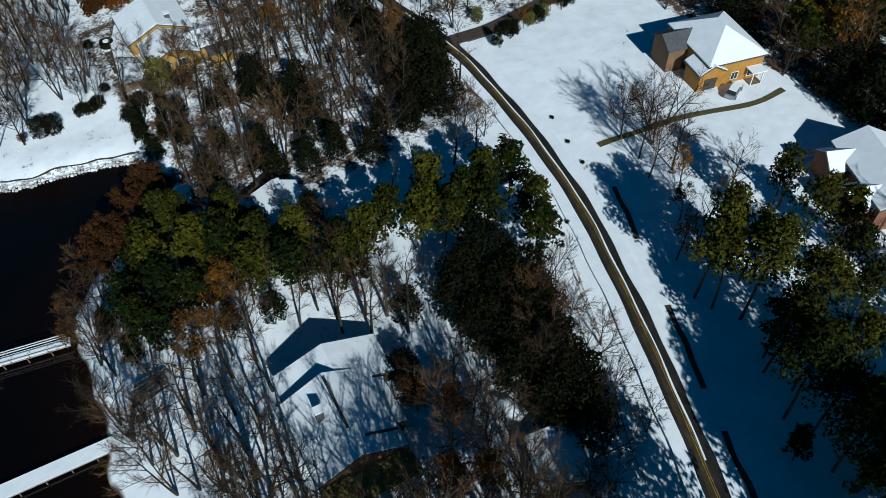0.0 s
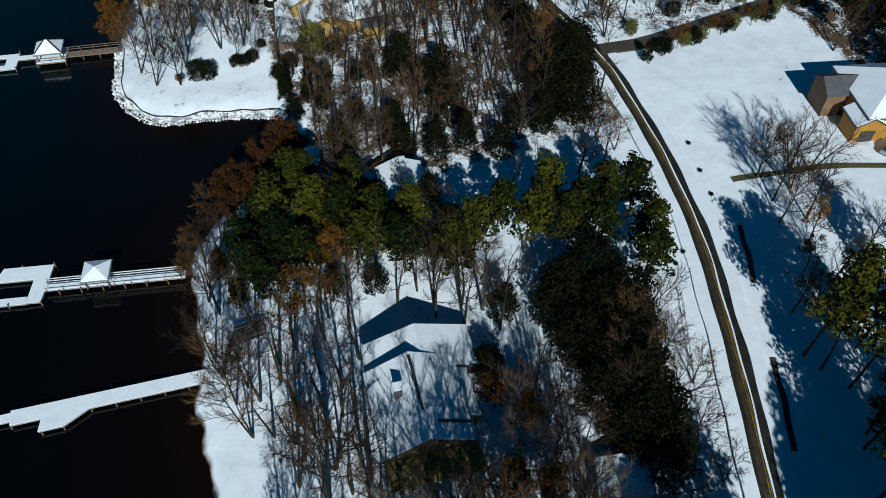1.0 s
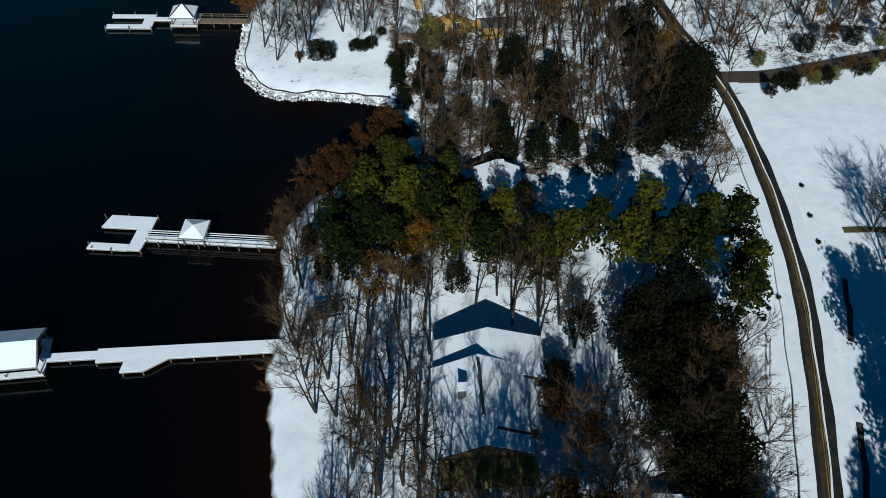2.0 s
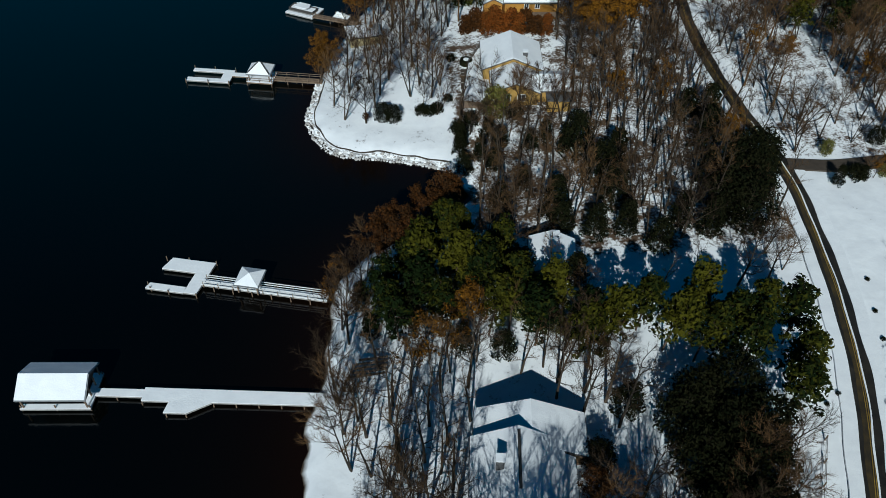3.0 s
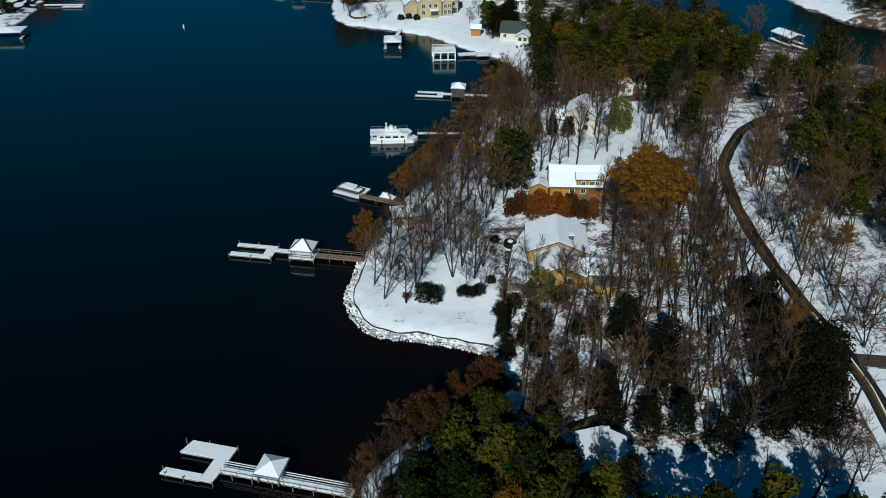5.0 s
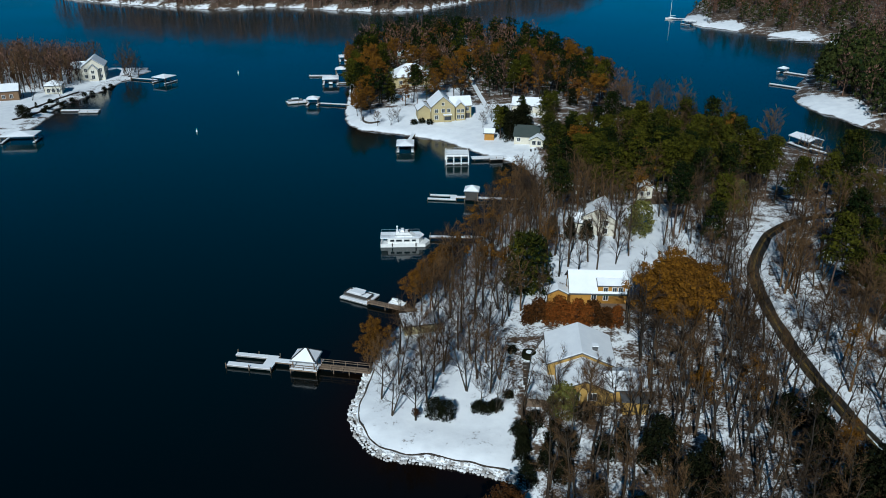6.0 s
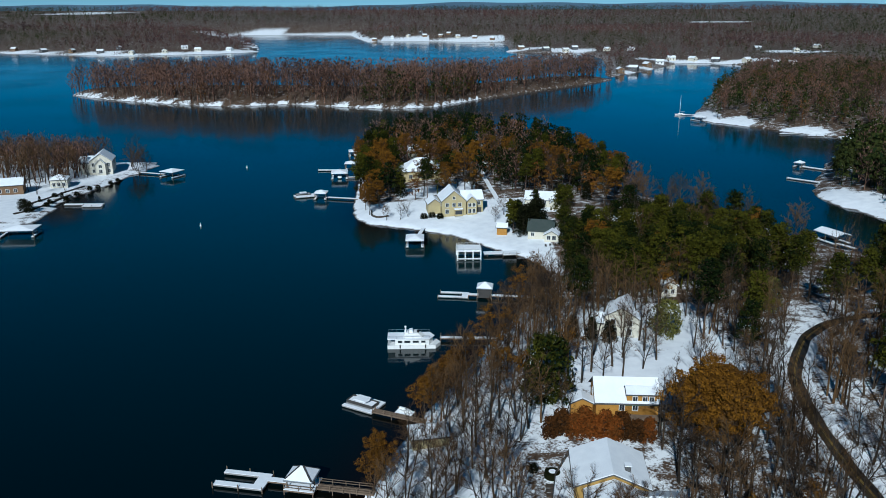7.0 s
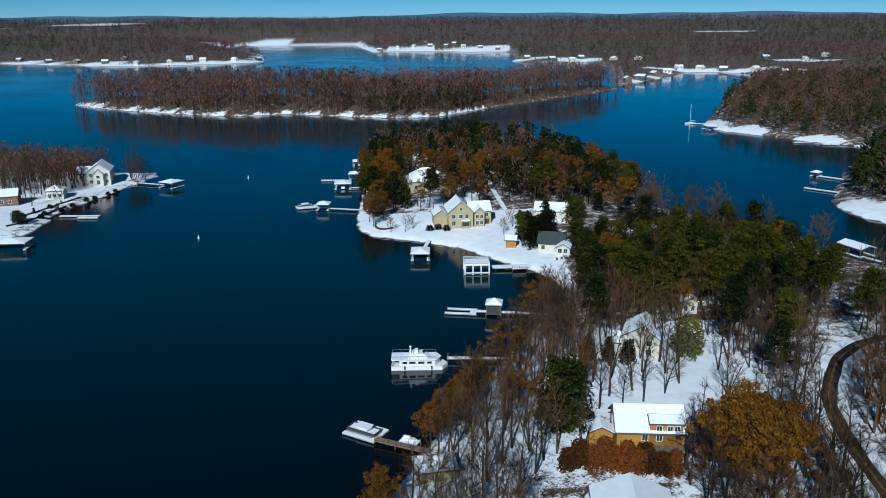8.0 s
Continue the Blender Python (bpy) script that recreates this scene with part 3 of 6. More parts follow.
def grow(key, x, y, tall=None, spin=None, rng=random.Random(9)):
    """Plants one tree of a kind; the first of each variant is built, the rest are its copies."""
    name, label, category, variants, base = KINDS[key]
    COUNT[key] = COUNT.get(key, 0) + 1
    i = COUNT[key] % len(variants)
    s = (tall or base * rng.uniform(0.82, 1.12)) / base
    m = pose(x, y, height(x, y) - 0.05, 0, 0, rng.uniform(0, 360) if spin is None else spin)
    if (key, i) not in FIRST:
        ob = thing(name, 0, 0, 0, 0, label, category, "trees of the lake shore" if category == "tree" else "shrubs of the gardens")
        for pname, me in variants[i]:
            tagged(part(pname, me, None, ob), kind="stuff" if pname == "brushwood" else "")
        ob.matrix_world = m
        FIRST[(key, i)] = ob
    else:
        ob = copy_thing(FIRST[(key, i)], m)
    ob.scale = (s, s, s)
    return ob


HOOKLANE = smooth_line([(21, 430), (22, 405), (22, 380), (23, 350), (25.5, 320), (29, 288)])
CLEAR = []   # x, y, radius kept free of scattered trees
LINES = [(ROAD, 4.0), (LANE, 3.2), (HOOKLANE, 2.6)]


def free(x, y):
    if any((x - a) ** 2 + (y - b) ** 2 < r * r for a, b, r in CLEAR):
        return False
    return all(min((q.x - x) ** 2 + (q.y - y) ** 2 for q in line[::2]) > w * w for line, w in LINES)


PLANTED = []


def plant(key, *spots, tall=None):
    for x, y in spots:
        PLANTED.append((x, y))
        grow(key, x, y, tall)


def scatter(seed, n, x0, x1, y0, y1, mix, gap, shore=1.5, keep=None, tall=None):
    """Woods: up to n trees in a box, at least gap apart, on dry land."""
    rng = random.Random(seed)
    pts = np.array([(rng.uniform(x0, x1), rng.uniform(y0, y1)) for _ in range(n * 6)])
    dry = np.maximum.reduce([inside_distance(LANDS[k], pts[:, 0], pts[:, 1]) for k in LANDS]) > shore
    made = 0
    for (x, y), ok in zip(pts, dry):
        if made >= n:
            break
        if not ok or not free(x, y) or (keep and not keep(x, y)):
            continue
        if any((x - a) ** 2 + (y - b) ** 2 < gap * gap for a, b in PLANTED):
            continue
        PLANTED.append((x, y))
        key = rng.choices(list(mix), list(mix.values()))[0]
        grow(key, x, y, tall * rng.uniform(0.85, 1.12) if tall and key in ("bare", "slim", "thinoak") else None)
        made += 1


# open lawns, yards and house plots
CLEAR += [(-1.5, 140.5, 6), (46.5, 131.5, 7), (27, 76, 3), (40, 70, 6), (54, 69, 5), (15, 37, 9.5), (15, 30, 8), (21, 157, 6), (20, 151, 4), (-6, 352, 12), (-8, 340, 9), (44, 308, 7), (-8, 411, 7), (46, 377, 5), (86, 68, 15), (80, 74, 9), (103, 58, 10), (97, 22, 10), (95, 42, 8), (26, 116, 10), (28, 127, 9), (34, 148, 9), (24, 70, 5),
          (33, 69, 7), (47, 68, 6), (-2, 110, 7), (6, 108, 6), (13, 106, 4), (27, 156, 7), (47, 162, 6), (53, 176, 6), (58, 190, 7), (62, 205, 7), (63, 30, 4), (66, 40, 4), (70, 52, 5), (44, 14, 5), (49, 26, 5), (54, 38, 4),
          (5, 300, 20), (-18, 303, 14), (38, 272, 9), (25, 266, 9), (33, 258, 7), (-6, 367, 13), (44, 190, 4), (44, 318, 8), (54, 262, 5), (22, 279, 5),
          (78, 140, 7), (84, 110, 8), (84, 122, 7), (92, 196, 6), (30, 36, 4), (33, 50, 3), (100, 185, 4), (76, 186, 5), (-9, 36, 5), (-8, 28, 5)]

# the near wood, round the shaded house
plant("lowpine", (6, 68), (3.2, 62.5), (8, 73), (11.7, 63), (14, 67), (1, 59.5), (9, 66), (5, 72.5), tall=13)
plant("lowpine", (18.7, 62.8), (19.6, 56), (25.6, 56), (26, 51.5), (29, 55), (22, 59.5), tall=12.5)
plant("lowpine", (34, 57), (41, 55), (40, 50.5), (47.4, 52), (53, 52.2), (51.3, 46), (49, 41), (36.5, 53), (45, 48), (44, 53), tall=12.5)
plant("holly", (37.5, 42.5), (41.5, 43.5), (35, 40.5), (39.5, 37), (35, 35), (41, 32.5), (36.5, 31), (39, 27), (34.5, 27), (38, 22), (35, 21.5), (43, 37.5), (36.5, 17.5), tall=8.8)
plant("cedar", (29, 44), tall=6.5)
plant("spread", (41, 34), (37, 30), (43, 28), (41, 24), (36, 25), (45, 33), (40, 18), tall=10.5)
plant("rust", (2.2, 77.2), (6, 81), (10.5, 83.5), (0.2, 74.8), tall=9.5)
plant("thinoak", (7.5, 53), (5, 55.5), (2, 52.5), tall=10)
plant("lowpine", (-1.5, 64), (2.5, 69.5), (8, 60), (13.5, 58.5), (16.5, 70), (12, 74), tall=11.5)
plant("cedar", (9.5, 56.5), (15, 55), (-4, 66.5), tall=5.5)
plant("oak", (10.4, 59), tall=9.5)
plant("spread", (-3, 73), (-6, 70), (-1, 76.5), tall=8)
plant("cedar", (2, 62), (5, 67), (19, 67), tall=9)
plant("cedar", (-2.9, 61), tall=5)
plant("holly", (57, 77), (55, 80), (60, 86), tall=10)
plant("cedar", (42, 73), (38, 77), (33, 77), (47, 78), (28, 79), tall=7)
plant("green", (16.3, 63), (20.6, 60), (24.8, 57.5), (18.4, 61.4), (22.6, 58.6), tall=4)
plant("spread", (-8, 53), (-6, 60), (-4, 69), (-7, 63), (-5, 47), (-6, 40), tall=11)
plant("slim", (0, 42), (-1, 46), (3, 40), (6, 36), (-2, 55), (2, 50), (4, 45), (1, 37), (5, 31), (6, 50), (3, 33), (6, 42), tall=13.5)
plant("thinoak", (-8, 68), (-8, 73), tall=6)
plant("spread", (23, 29), (22, 33), (26, 26), (29, 29), tall=10)
plant("oak", (20, 20), (23, 18), tall=8)
plant("bare", (8, 11), (12, 8), (16, 10), (20, 8), (11, 14), (6, 16), (22, 12), (0, 28), (2, 32), (14, 5), (18, 4), (10, 3), tall=18)
plant("bare", (4, 25), (9, 19), (17, 18), (20, 16), tall=12)
plant("spread", (30, 9), (34, 10), (27, 12.5), (36, 14), (31, 12), tall=8)
plant("rust", (22.0, 31.5), (24.3, 28.0), tall=6.5)
plant("holly", (23.6, 37.0), tall=5)
plant("spread", (47.5, 37), (46, 25), (42, 13), (59, 66), (58, 70), (60, 80), tall=7.5)
plant("bare", (5.8, 24), (5.4, 29), tall=14)
scatter(32, 13, 5, 22, 6, 18, {"bare": 1}, 2.0, tall=20)
scatter(20, 16, 0, 27, -10, 13, {"bare": 2, "slim": 1}, 3.0, tall=15)
scatter(1, 42, -9, 28, 8, 51, {"slim": 3, "bare": 3, "spread": 1}, 2.3, tall=13)
scatter(23, 9, 2, 30, 50, 62, {"slim": 3, "bare": 1}, 2.6, tall=10)
scatter(2, 44, 5, 60, 62, 80, {"slim": 2, "bare": 2, "cedar": 1, "spread": 1}, 3.0, tall=11)

# right of the road
plant("lowpine", (60, -3), (55, -6), (64, -5), tall=13)
plant("tallpine", (67.4, 25.4), (67.8, 21.3), (61.4, 20.4), (66.2, 13.4), (60.6, 11.4), (74.8, 12.6), (66, 9.4), (71, 7.7), (59.8, 6.3), (63.2, 3.7), (57, 1.3), (58.2, -1.2), tall=15.5)
plant("lowpine", (52.5, 0.5), tall=7)
plant("pine", (56, 4.5), (59, 10), (63, 17), (55, -3), (61, 23), tall=17)
plant("pine", (54, -19), (60, -15), (66, -13), (72, -12), (57, -26), (64, -24), (70, -20), (77, -16), (80, -8), (62, -10), tall=20)
plant("pine", (26, -6), (31, -4), (28, -13), (34, -12), (23, -14), tall=20)
plant("tallpine", (76, 20), (79, 26), (81, 3), (80, 9), tall=15.5)
plant("lowpine", (83, 17), tall=12.5)
plant("pine", (47.1, -13.7), (50.5, -15.2), (52.4, -12.7), (45.8, -16.5), (54.9, -17.1), (51.3, -18.6), (46.7, -20.1), (53.8, -20.4), (50.1, -21.4), (56.8, -21), (47.7, -23.9), (44.5, -17), (44.2, -21.5), (44.5, -26), tall=22)
plant("spread", (76, 52), (81, 51), (75, 47), (79, 48), (73, 43), (84, 50), (77, 42), tall=11)
plant("thinoak", (64, 29), (70, 34), (74, 38), tall=8)
plant("bare", (67, 28), (72, 31), (78, 32), (70, 25), (83, 27), tall=11)
plant("green", (78, 92.5), (103, 93.5), tall=3)
plant("spread", (84, 95), (91, 94), (97, 96), tall=7)
plant("cedar", (81, 85), tall=3.2)
plant("bush", (80, 85.5), (87, 86), (95, 87), (104, 87), (113, 88), tall=2.4)
plant("thinoak", (83, 85), (91, 86.5), (99, 87.5), (109, 88), (85.5, 86.8), (101.5, 86.4), tall=4.4)
plant("rust", (92, 94), (103, 95), (114, 96), (120, 97), tall=5)
plant("holly", (98, 95), (109, 96.5), (88, 94.5), tall=3.6)
plant("thinoak", (90, 97), (100, 98), (106, 97), (116, 100), (110, 94.5), tall=8)
plant("green", (85, 85.5), (89, 86), (97, 87), (102, 87.5), (107, 88), tall=2.6)
plant("spread", (82, 86), (93, 85.5), (100, 86), (110, 86), tall=5)
plant("cedar", (76, 84), tall=4)
scatter(4, 96, 72, 112, 92, 137, {"bare": 2, "spread": 5, "slim": 1, "thinoak": 0.3}, 3.2, tall=10.5)

scatter(30, 70, 108, 140, 14, 88, {"holly": 2, "cedar": 2, "lowpine": 3, "spread": 3, "bare": 3, "thinoak": 1}, 3.0, tall=13)
scatter(31, 34, 96, 140, -22, 14, {"lowpine": 3, "pine": 2, "bare": 2}, 3.5, tall=14)

plant("bush", (70.5, 62.5), (68.6, 56.5), (67.2, 51.5), (56.8, 43.4), (54.6, 42.0), tall=0.5)

# the wooded neck beyond the cove
plant("spread", (20, 108), (28, 107), (33, 110), (24, 105), (31, 104), (37, 108), (17, 107), tall=8)
plant("cedar", (14.5, 102), (20, 105.5), (24, 91), (14.7, 97), (30, 102.5), tall=5)
plant("holly", (63, 88.5), (61, 84), tall=9)
plant("oak", (60.5, 93.5), (81.5, 120), (45.5, 110.5), tall=7)
scatter(6, 88, 14, 68, 78, 112, {"bare": 2, "slim": 6, "cedar": 1}, 2.4, tall=13)
plant("cedar", (18, 100), (22, 103), (15, 104), (27, 101), (33, 100), (20, 97), tall=5)
plant("thinoak", (52, 108), (54, 112), (62, 96), tall=9)
scatter(7, 62, 38, 67, 108, 150, {"bare": 3, "slim": 5, "spread": 1}, 2.5, tall=13.5)
plant("green", (22.3, 111.5), tall=6.5)
plant("spread", (27, 113.5), (31.5, 113), tall=7.5)
plant("bush", (15, 108), (17.5, 110), (26, 111), tall=2.4)
plant("holly", (1.2, 113.2), (3.2, 112.7), tall=3.8)
plant("spread", (-2, 112.5), (-6, 114), tall=10.5)
plant("spread", (9, 115.5), (11.5, 113.5), tall=7.5)
plant("bush", (8.6, 114.3), (10.2, 113.9), (11.6, 114.6), tall=1.8)
plant("bush", (14, 117.5), (16, 131), tall=1.4)
plant("rust", (-1.8, 112.4), tall=2.2)
plant("spread", (-8, 119), (-5, 123), (1, 121), (3, 126), (9, 123), (11, 119), (-1, 131), (6, 133), (11, 128), tall=12)
plant("bare", (0, 117), (8, 130), (12, 136), (7, 140), (15, 141), (17, 145), (10, 145), (5, 148), tall=13)
plant("spread", (22.3, 114.2), (26.6, 112.2), tall=10)
plant("bigoak", (46.5, 134.5), (50, 131), (43, 131.5), (47, 128.5), tall=15)
plant("hedge", (22.3, 142), (26.4, 141.2), (30.0, 140.4), (33, 140.3), tall=5.6)
plant("hedge", (24.5, 141.3), (28.1, 140.9), (20.4, 141.6), (31.7, 139.6), (27, 143), (35.5, 139.4), (37.5, 138.8), tall=4.4)
plant("roundpine", (21.7, 156.5), tall=14)
plant("oak", (-10.5, 129), (-9, 132), tall=8)
plant("oak", (-2.5, 151.5), (-0.5, 155), (1.5, 160), (4.5, 164), tall=9)
plant("bare", (6, 160), (9, 165), (12, 172), (8, 153), (11, 157), (15, 168), (13, 178), (18, 184), (20, 190), (16, 176), (12, 150), tall=12.5)

scatter(21, 52, -6, 30, 143, 222, {"bare": 5, "thinoak": 2, "spread": 2, "slim": 1}, 2.9, 0.8, tall=12)
scatter(22, 16, -10, 14, 118, 150, {"spread": 3, "bare": 2}, 3.6, 0.8, tall=11)

# towards the bend of the road
plant("bare", (63, 146), (64, 152), (65.5, 158), (68, 164), (72, 172), (62, 138), (78, 178), (61, 155), tall=13)
plant("slim", (28, 172), (31, 175), (35, 176), (38, 170), (33, 168), (41, 174), (36, 182), (47, 183), (29, 180), tall=14)
plant("green", (83, 199), (54, 186), tall=9)
plant("bare", (30, 163), (34, 161.5), (39, 165), (44, 168), (27, 168), (48, 172), (31, 190), (38, 192), (56, 166), (52, 158), (58, 178), (42, 178), tall=12)
plant("cedar", (36, 184), (40, 183), (32, 186), tall=6)
scatter(8, 100, 16, 66, 176, 222, {"bare": 4, "slim": 2, "thinoak": 0.4, "pine": 1}, 3.6, tall=13)
scatter(9, 120, 66, 130, 136, 215, {"bare": 5, "spread": 3, "pine": 1, "thinoak": 0.4}, 3.4, tall=13)
plant("pine", (86.4, 137.7), (87.6, 130), (96, 134.7), (93, 123), (99.3, 149), (87.5, 146), (92, 141), (104, 131), tall=14)
plant("pine", (97, 146), (101, 150), (105, 146), (99, 155), (94, 153), (108, 143), (103, 138), (96, 139), tall=15)
plant("pine", (112, 160), (118, 152), (108, 150), (122, 165), (115, 170), (126, 156), (104, 158), (130, 148), (120, 140), tall=15)
plant("pine", (41, 243), (40, 233), (42, 223), (47, 219), (46, 230), (51, 222), (56, 230), (60, 222), (67, 256), (63, 240), (72, 260), (75, 244), (80, 250), (86, 254),
      (84, 240), (89, 231), (92, 219), (95, 208), (96, 194), (88, 222), (80, 232), (70, 234), (76, 222), (68, 224), (84, 212), (90, 202), (60, 213), (52, 210), tall=17)
scatter(10, 46, 40, 98, 205, 262, {"pine": 3, "bare": 2, "oak": 0.4}, 4.6)
scatter(14, 16, 58, 112, 262, 318, {"bare": 3, "spread": 1}, 4.6, tall=12)
plant("spread", (77, 305), (82, 314), (96, 312), (101, 304), (118, 262), (80, 322), tall=14)
plant("lowpine", (27.5, 279), (30, 282), tall=12)
plant("cedar", (33, 281), (35, 282), (29, 285), (30.5, 276), (37, 287), tall=11)
plant("lowpine", (38, 298), (47, 300), (51, 304), tall=10)
plant("spread", (33, 296), (26, 300), tall=7)

# the hooked head of land
plant("oak", (-27, 315), (-22, 318), (-25, 308), tall=10)
plant("spread", (-18, 300), (-10, 303), (22, 292), (-13, 300), tall=6)
plant("bush", (-4, 300), (-1, 301), (2, 299), tall=2)
scatter(12, 66, -40, 85, 305, 400, {"oak": 3, "pine": 4, "bare": 2, "thinoak": 3, "cedar": 1}, 4.6)
scatter(13, 16, -40, -20, 318, 420, {"oak": 2, "pine": 2}, 3.5, 1.0)

# west shore garden
plant("bare", (-170, 402), (-150, 402), (-152, 406), (-150, 412), (-147, 408), (-178, 398), (-186, 404), (-163, 380), (-176, 376), (-160, 350), tall=13)
plant("bare", (-172, 362), (-176, 366), (-180, 360), (-185, 366), (-190, 362), (-168, 371), (-178, 373), (-174, 370), (-184, 372), (-194, 368), (-188, 376), (-181, 380), tall=15)
plant("spread", (-144, 394), (-146, 397), (-142, 398), tall=12)
plant("spread", (-170, 345), (-176, 350), tall=9)
plant("holly", (-162, 318), (-159, 316), tall=5)
plant("cedar", (-166, 326), (-163, 333), (-158, 342), tall=2.5)


# ---- far woods: one mesh for each look ----
def brush(seed, n, h, wide, base, up, thin=0.10, length=0.12):
    """A light tree form as loose upright slivers, for woods far away."""
    rng = np.random.default_rng(seed)
    v = []
    for _ in range(n):
        a, q = rng.uniform(0, 6.28), rng.uniform(base, 1)
        r = wide * math.sqrt(rng.uniform(0, 1)) * math.sin(math.pi * min(1, (1 - q) * 1.0 / (1 - base) * 0.8 + 0.2))
        p = np.array([math.cos(a) * r, math.sin(a) * r, q * h])
        d = np.array([math.cos(a) * (1 - up), math.sin(a) * (1 - up), up]) * h * rng.uniform(0.7, 1.5) * length
        s = np.array([rng.normal(), rng.normal(), rng.normal() * 0.4]) * wide * (thin + 0.22 * (1 - up))
        v += [p - d - s * 0.5, p + s * 0.8, p + d]
    v += [np.array([-0.25, 0, 0]), np.array([0.25, 0.1, 0]), np.array([0, 0, h * 0.9])]
    return np.array(v)


def woods(name, label, mat, templates, spots, seed):
    """Thousands of small trees joined into one mesh."""
    rng = np.random.default_rng(seed)
    x, y, s = spots
    z = land_height(x, y)
    co = []
    for k in range(len(x)):
        t = templates[k % len(templates)] * s[k]
        a = rng.uniform(0, 6.28)
        c, n = math.cos(a), math.sin(a)
        co.append(np.stack([t[:, 0] * c - t[:, 1] * n + x[k], t[:, 0] * n + t[:, 1] * c + y[k], t[:, 2] + z[k] - 0.3], 1))
    co = np.concatenate(co)
    me = bpy.data.meshes.new(name)
    me.from_pydata(co.tolist(), [], np.arange(len(co)).reshape(-1, 3).tolist())
    me.materials.append(mat)
    return tagged(new(name, me), label, "woods", kind="stuff")


def spots_in(seed, n, x0, x1, y0, y1, size, shore=4.0, grow_with=0.0, view=None, patch=0):
    rng = np.random.default_rng(seed)
    x, y = rng.uniform(x0, x1, n), rng.uniform(y0, y1, n)
    d = np.maximum.reduce([inside_distance(LANDS[k], x, y) for k in LANDS])
    ok = (d > shore) & ~in_meadow(x, y)
    if y0 < 520:
        ok &= np.array([free(a, b) for a, b in zip(x, y)])
    if patch:
        far = 1.0 if y1 < 2500 else 2.6
        wave = np.sin(x / (170 * far) + 1.7 * np.sin(y / (240 * far))) + np.sin(y / (130 * far) + np.sin(x / (210 * far))) + rng.normal(0, 0.45, n)
        ok &= wave * patch > 0.1
    if view:
        ok &= np.abs(x) < y * view + 60
    x, y = x[ok], y[ok]
    return x, y, size * rng.uniform(0.75, 1.15, len(x)) * (1 + grow_with * np.maximum(y - 1000, 0) / 1000)


def joined(*sets):
    return tuple(np.concatenate([s[k] for s in sets]) for k in range(3))


BARES = [brush(k, 78, 18, 4.3, 0.22, 0.62, 0.0, 0.06) for k in range(4)]
SMALLB = [brush(k + 20, 9, 18, 6.0, 0.25, 0.6) for k in range(4)]
SMALLP = [brush(k + 30, 9, 17, 6.0, 0.25, 0.25) for k in range(4)]


def rounded(seed, h, low, wide, clumps, n, leaf):
    """A distant tree with a full crown: a stem and a few rounded masses of foliage."""
    rng, g = random.Random(seed), Geo()
    g.tube((0, 0, 0), (0, 0, h * 0.8), 0.22, 0.08, 3)
    for k in range(clumps):
        t = low + (1 - low) * (k + 0.5) / clumps
        r = wide * math.sqrt(max(0.05, 1 - ((t - low) / (1 - low)) ** 1.6)) * 0.62
        a = k * 2.4 + rng.uniform(-0.4, 0.4)
        leaf_clump(g, rng, Vector((math.cos(a) * r, math.sin(a) * r, t * h)), wide * rng.uniform(0.45, 0.62), n, leaf)
    out = []
    for f in g.f:
        for i in range(1, len(f) - 1):
            out += [g.v[f[0]], g.v[f[i]], g.v[f[i + 1]]]
    return np.array(out)


HEADPINES = [rounded(110 + k, 14, 0.34, 3.2, 7, 20, 0.62) for k in range(4)]
HEADOAKS = [rounded(120 + k, 12, 0.25, 3.6, 7, 18, 0.62) for k in range(4)]
FARPINES = [rounded(130 + k, 16, 0.30, 3.8, 6, 13, 0.95) for k in range(4)]


def triangles(variant):
    tri = []
    for _, me in variant:
        me.calc_loop_triangles()
        for t in me.loop_triangles:
            tri += [me.vertices[i].co[:] for i in t.vertices]
    return np.array(tri)


LITE = [triangles(bare_meshes(90 + k, 16, 12, 0.95, lite=True)) for k in range(4)]
LITEPINE = [triangles(pine_meshes(95 + k, 17, 0.35, 0.24, 17)) for k in range(3)]


woods("side_woods", "leafless grey-brown woods beside the road", TWIG, LITE,
      joined(spots_in(61, 24, 132, 190, 28, 130, 1.0, 4), spots_in(62, 30, 82, 135, -45, 8, 1.0, 4), spots_in(63, 50, 130, 260, 125, 225, 1.0, 4)), 11)
woods("bend_woods", "dense leafless grey-brown woods round the bend", TWIG, LITE,
      joined(spots_in(55, 130, 116, 170, -5, 90, 0.85, 3), spots_in(64, 230, 70, 175, 100, 222, 0.95, 3), spots_in(65, 60, 14, 68, 176, 235, 0.9, 2), spots_in(66, 40, -4, 30, 146, 225, 0.85, 1), spots_in(56, 150, -235, -166, 366, 436, 0.9, 3)), 12)
woods("belt_pines", "thick belt of dark olive pines", NEEDLE, LITEPINE,
      joined(spots_in(60, 60, -40, 85, 325, 500, 0.8, 3), spots_in(57, 55, 40, 98, 210, 262, 0.9, 3), spots_in(58, 24, 44, 70, 206, 226, 0.95, 3), spots_in(59, 26, 104, 175, 130, 190, 0.95, 3)), 13)
woods("island_woods", "leafless brown winter woods along the shore", FARBARE, BARES,
      joined(spots_in(71, 3300, -350, 210, 640, 920, 1.28, 0.4), spots_in(72, 2900, 160, 480, 240, 1000, 0.85, 15), spots_in(70, 170, -40, 85, 330, 512, 0.8, 2.5),
             spots_in(69, 60, -420, -230, 372, 480, 0.8, 4), spots_in(79, 150, -236, -166, 364, 432, 0.78, 4)), 1)
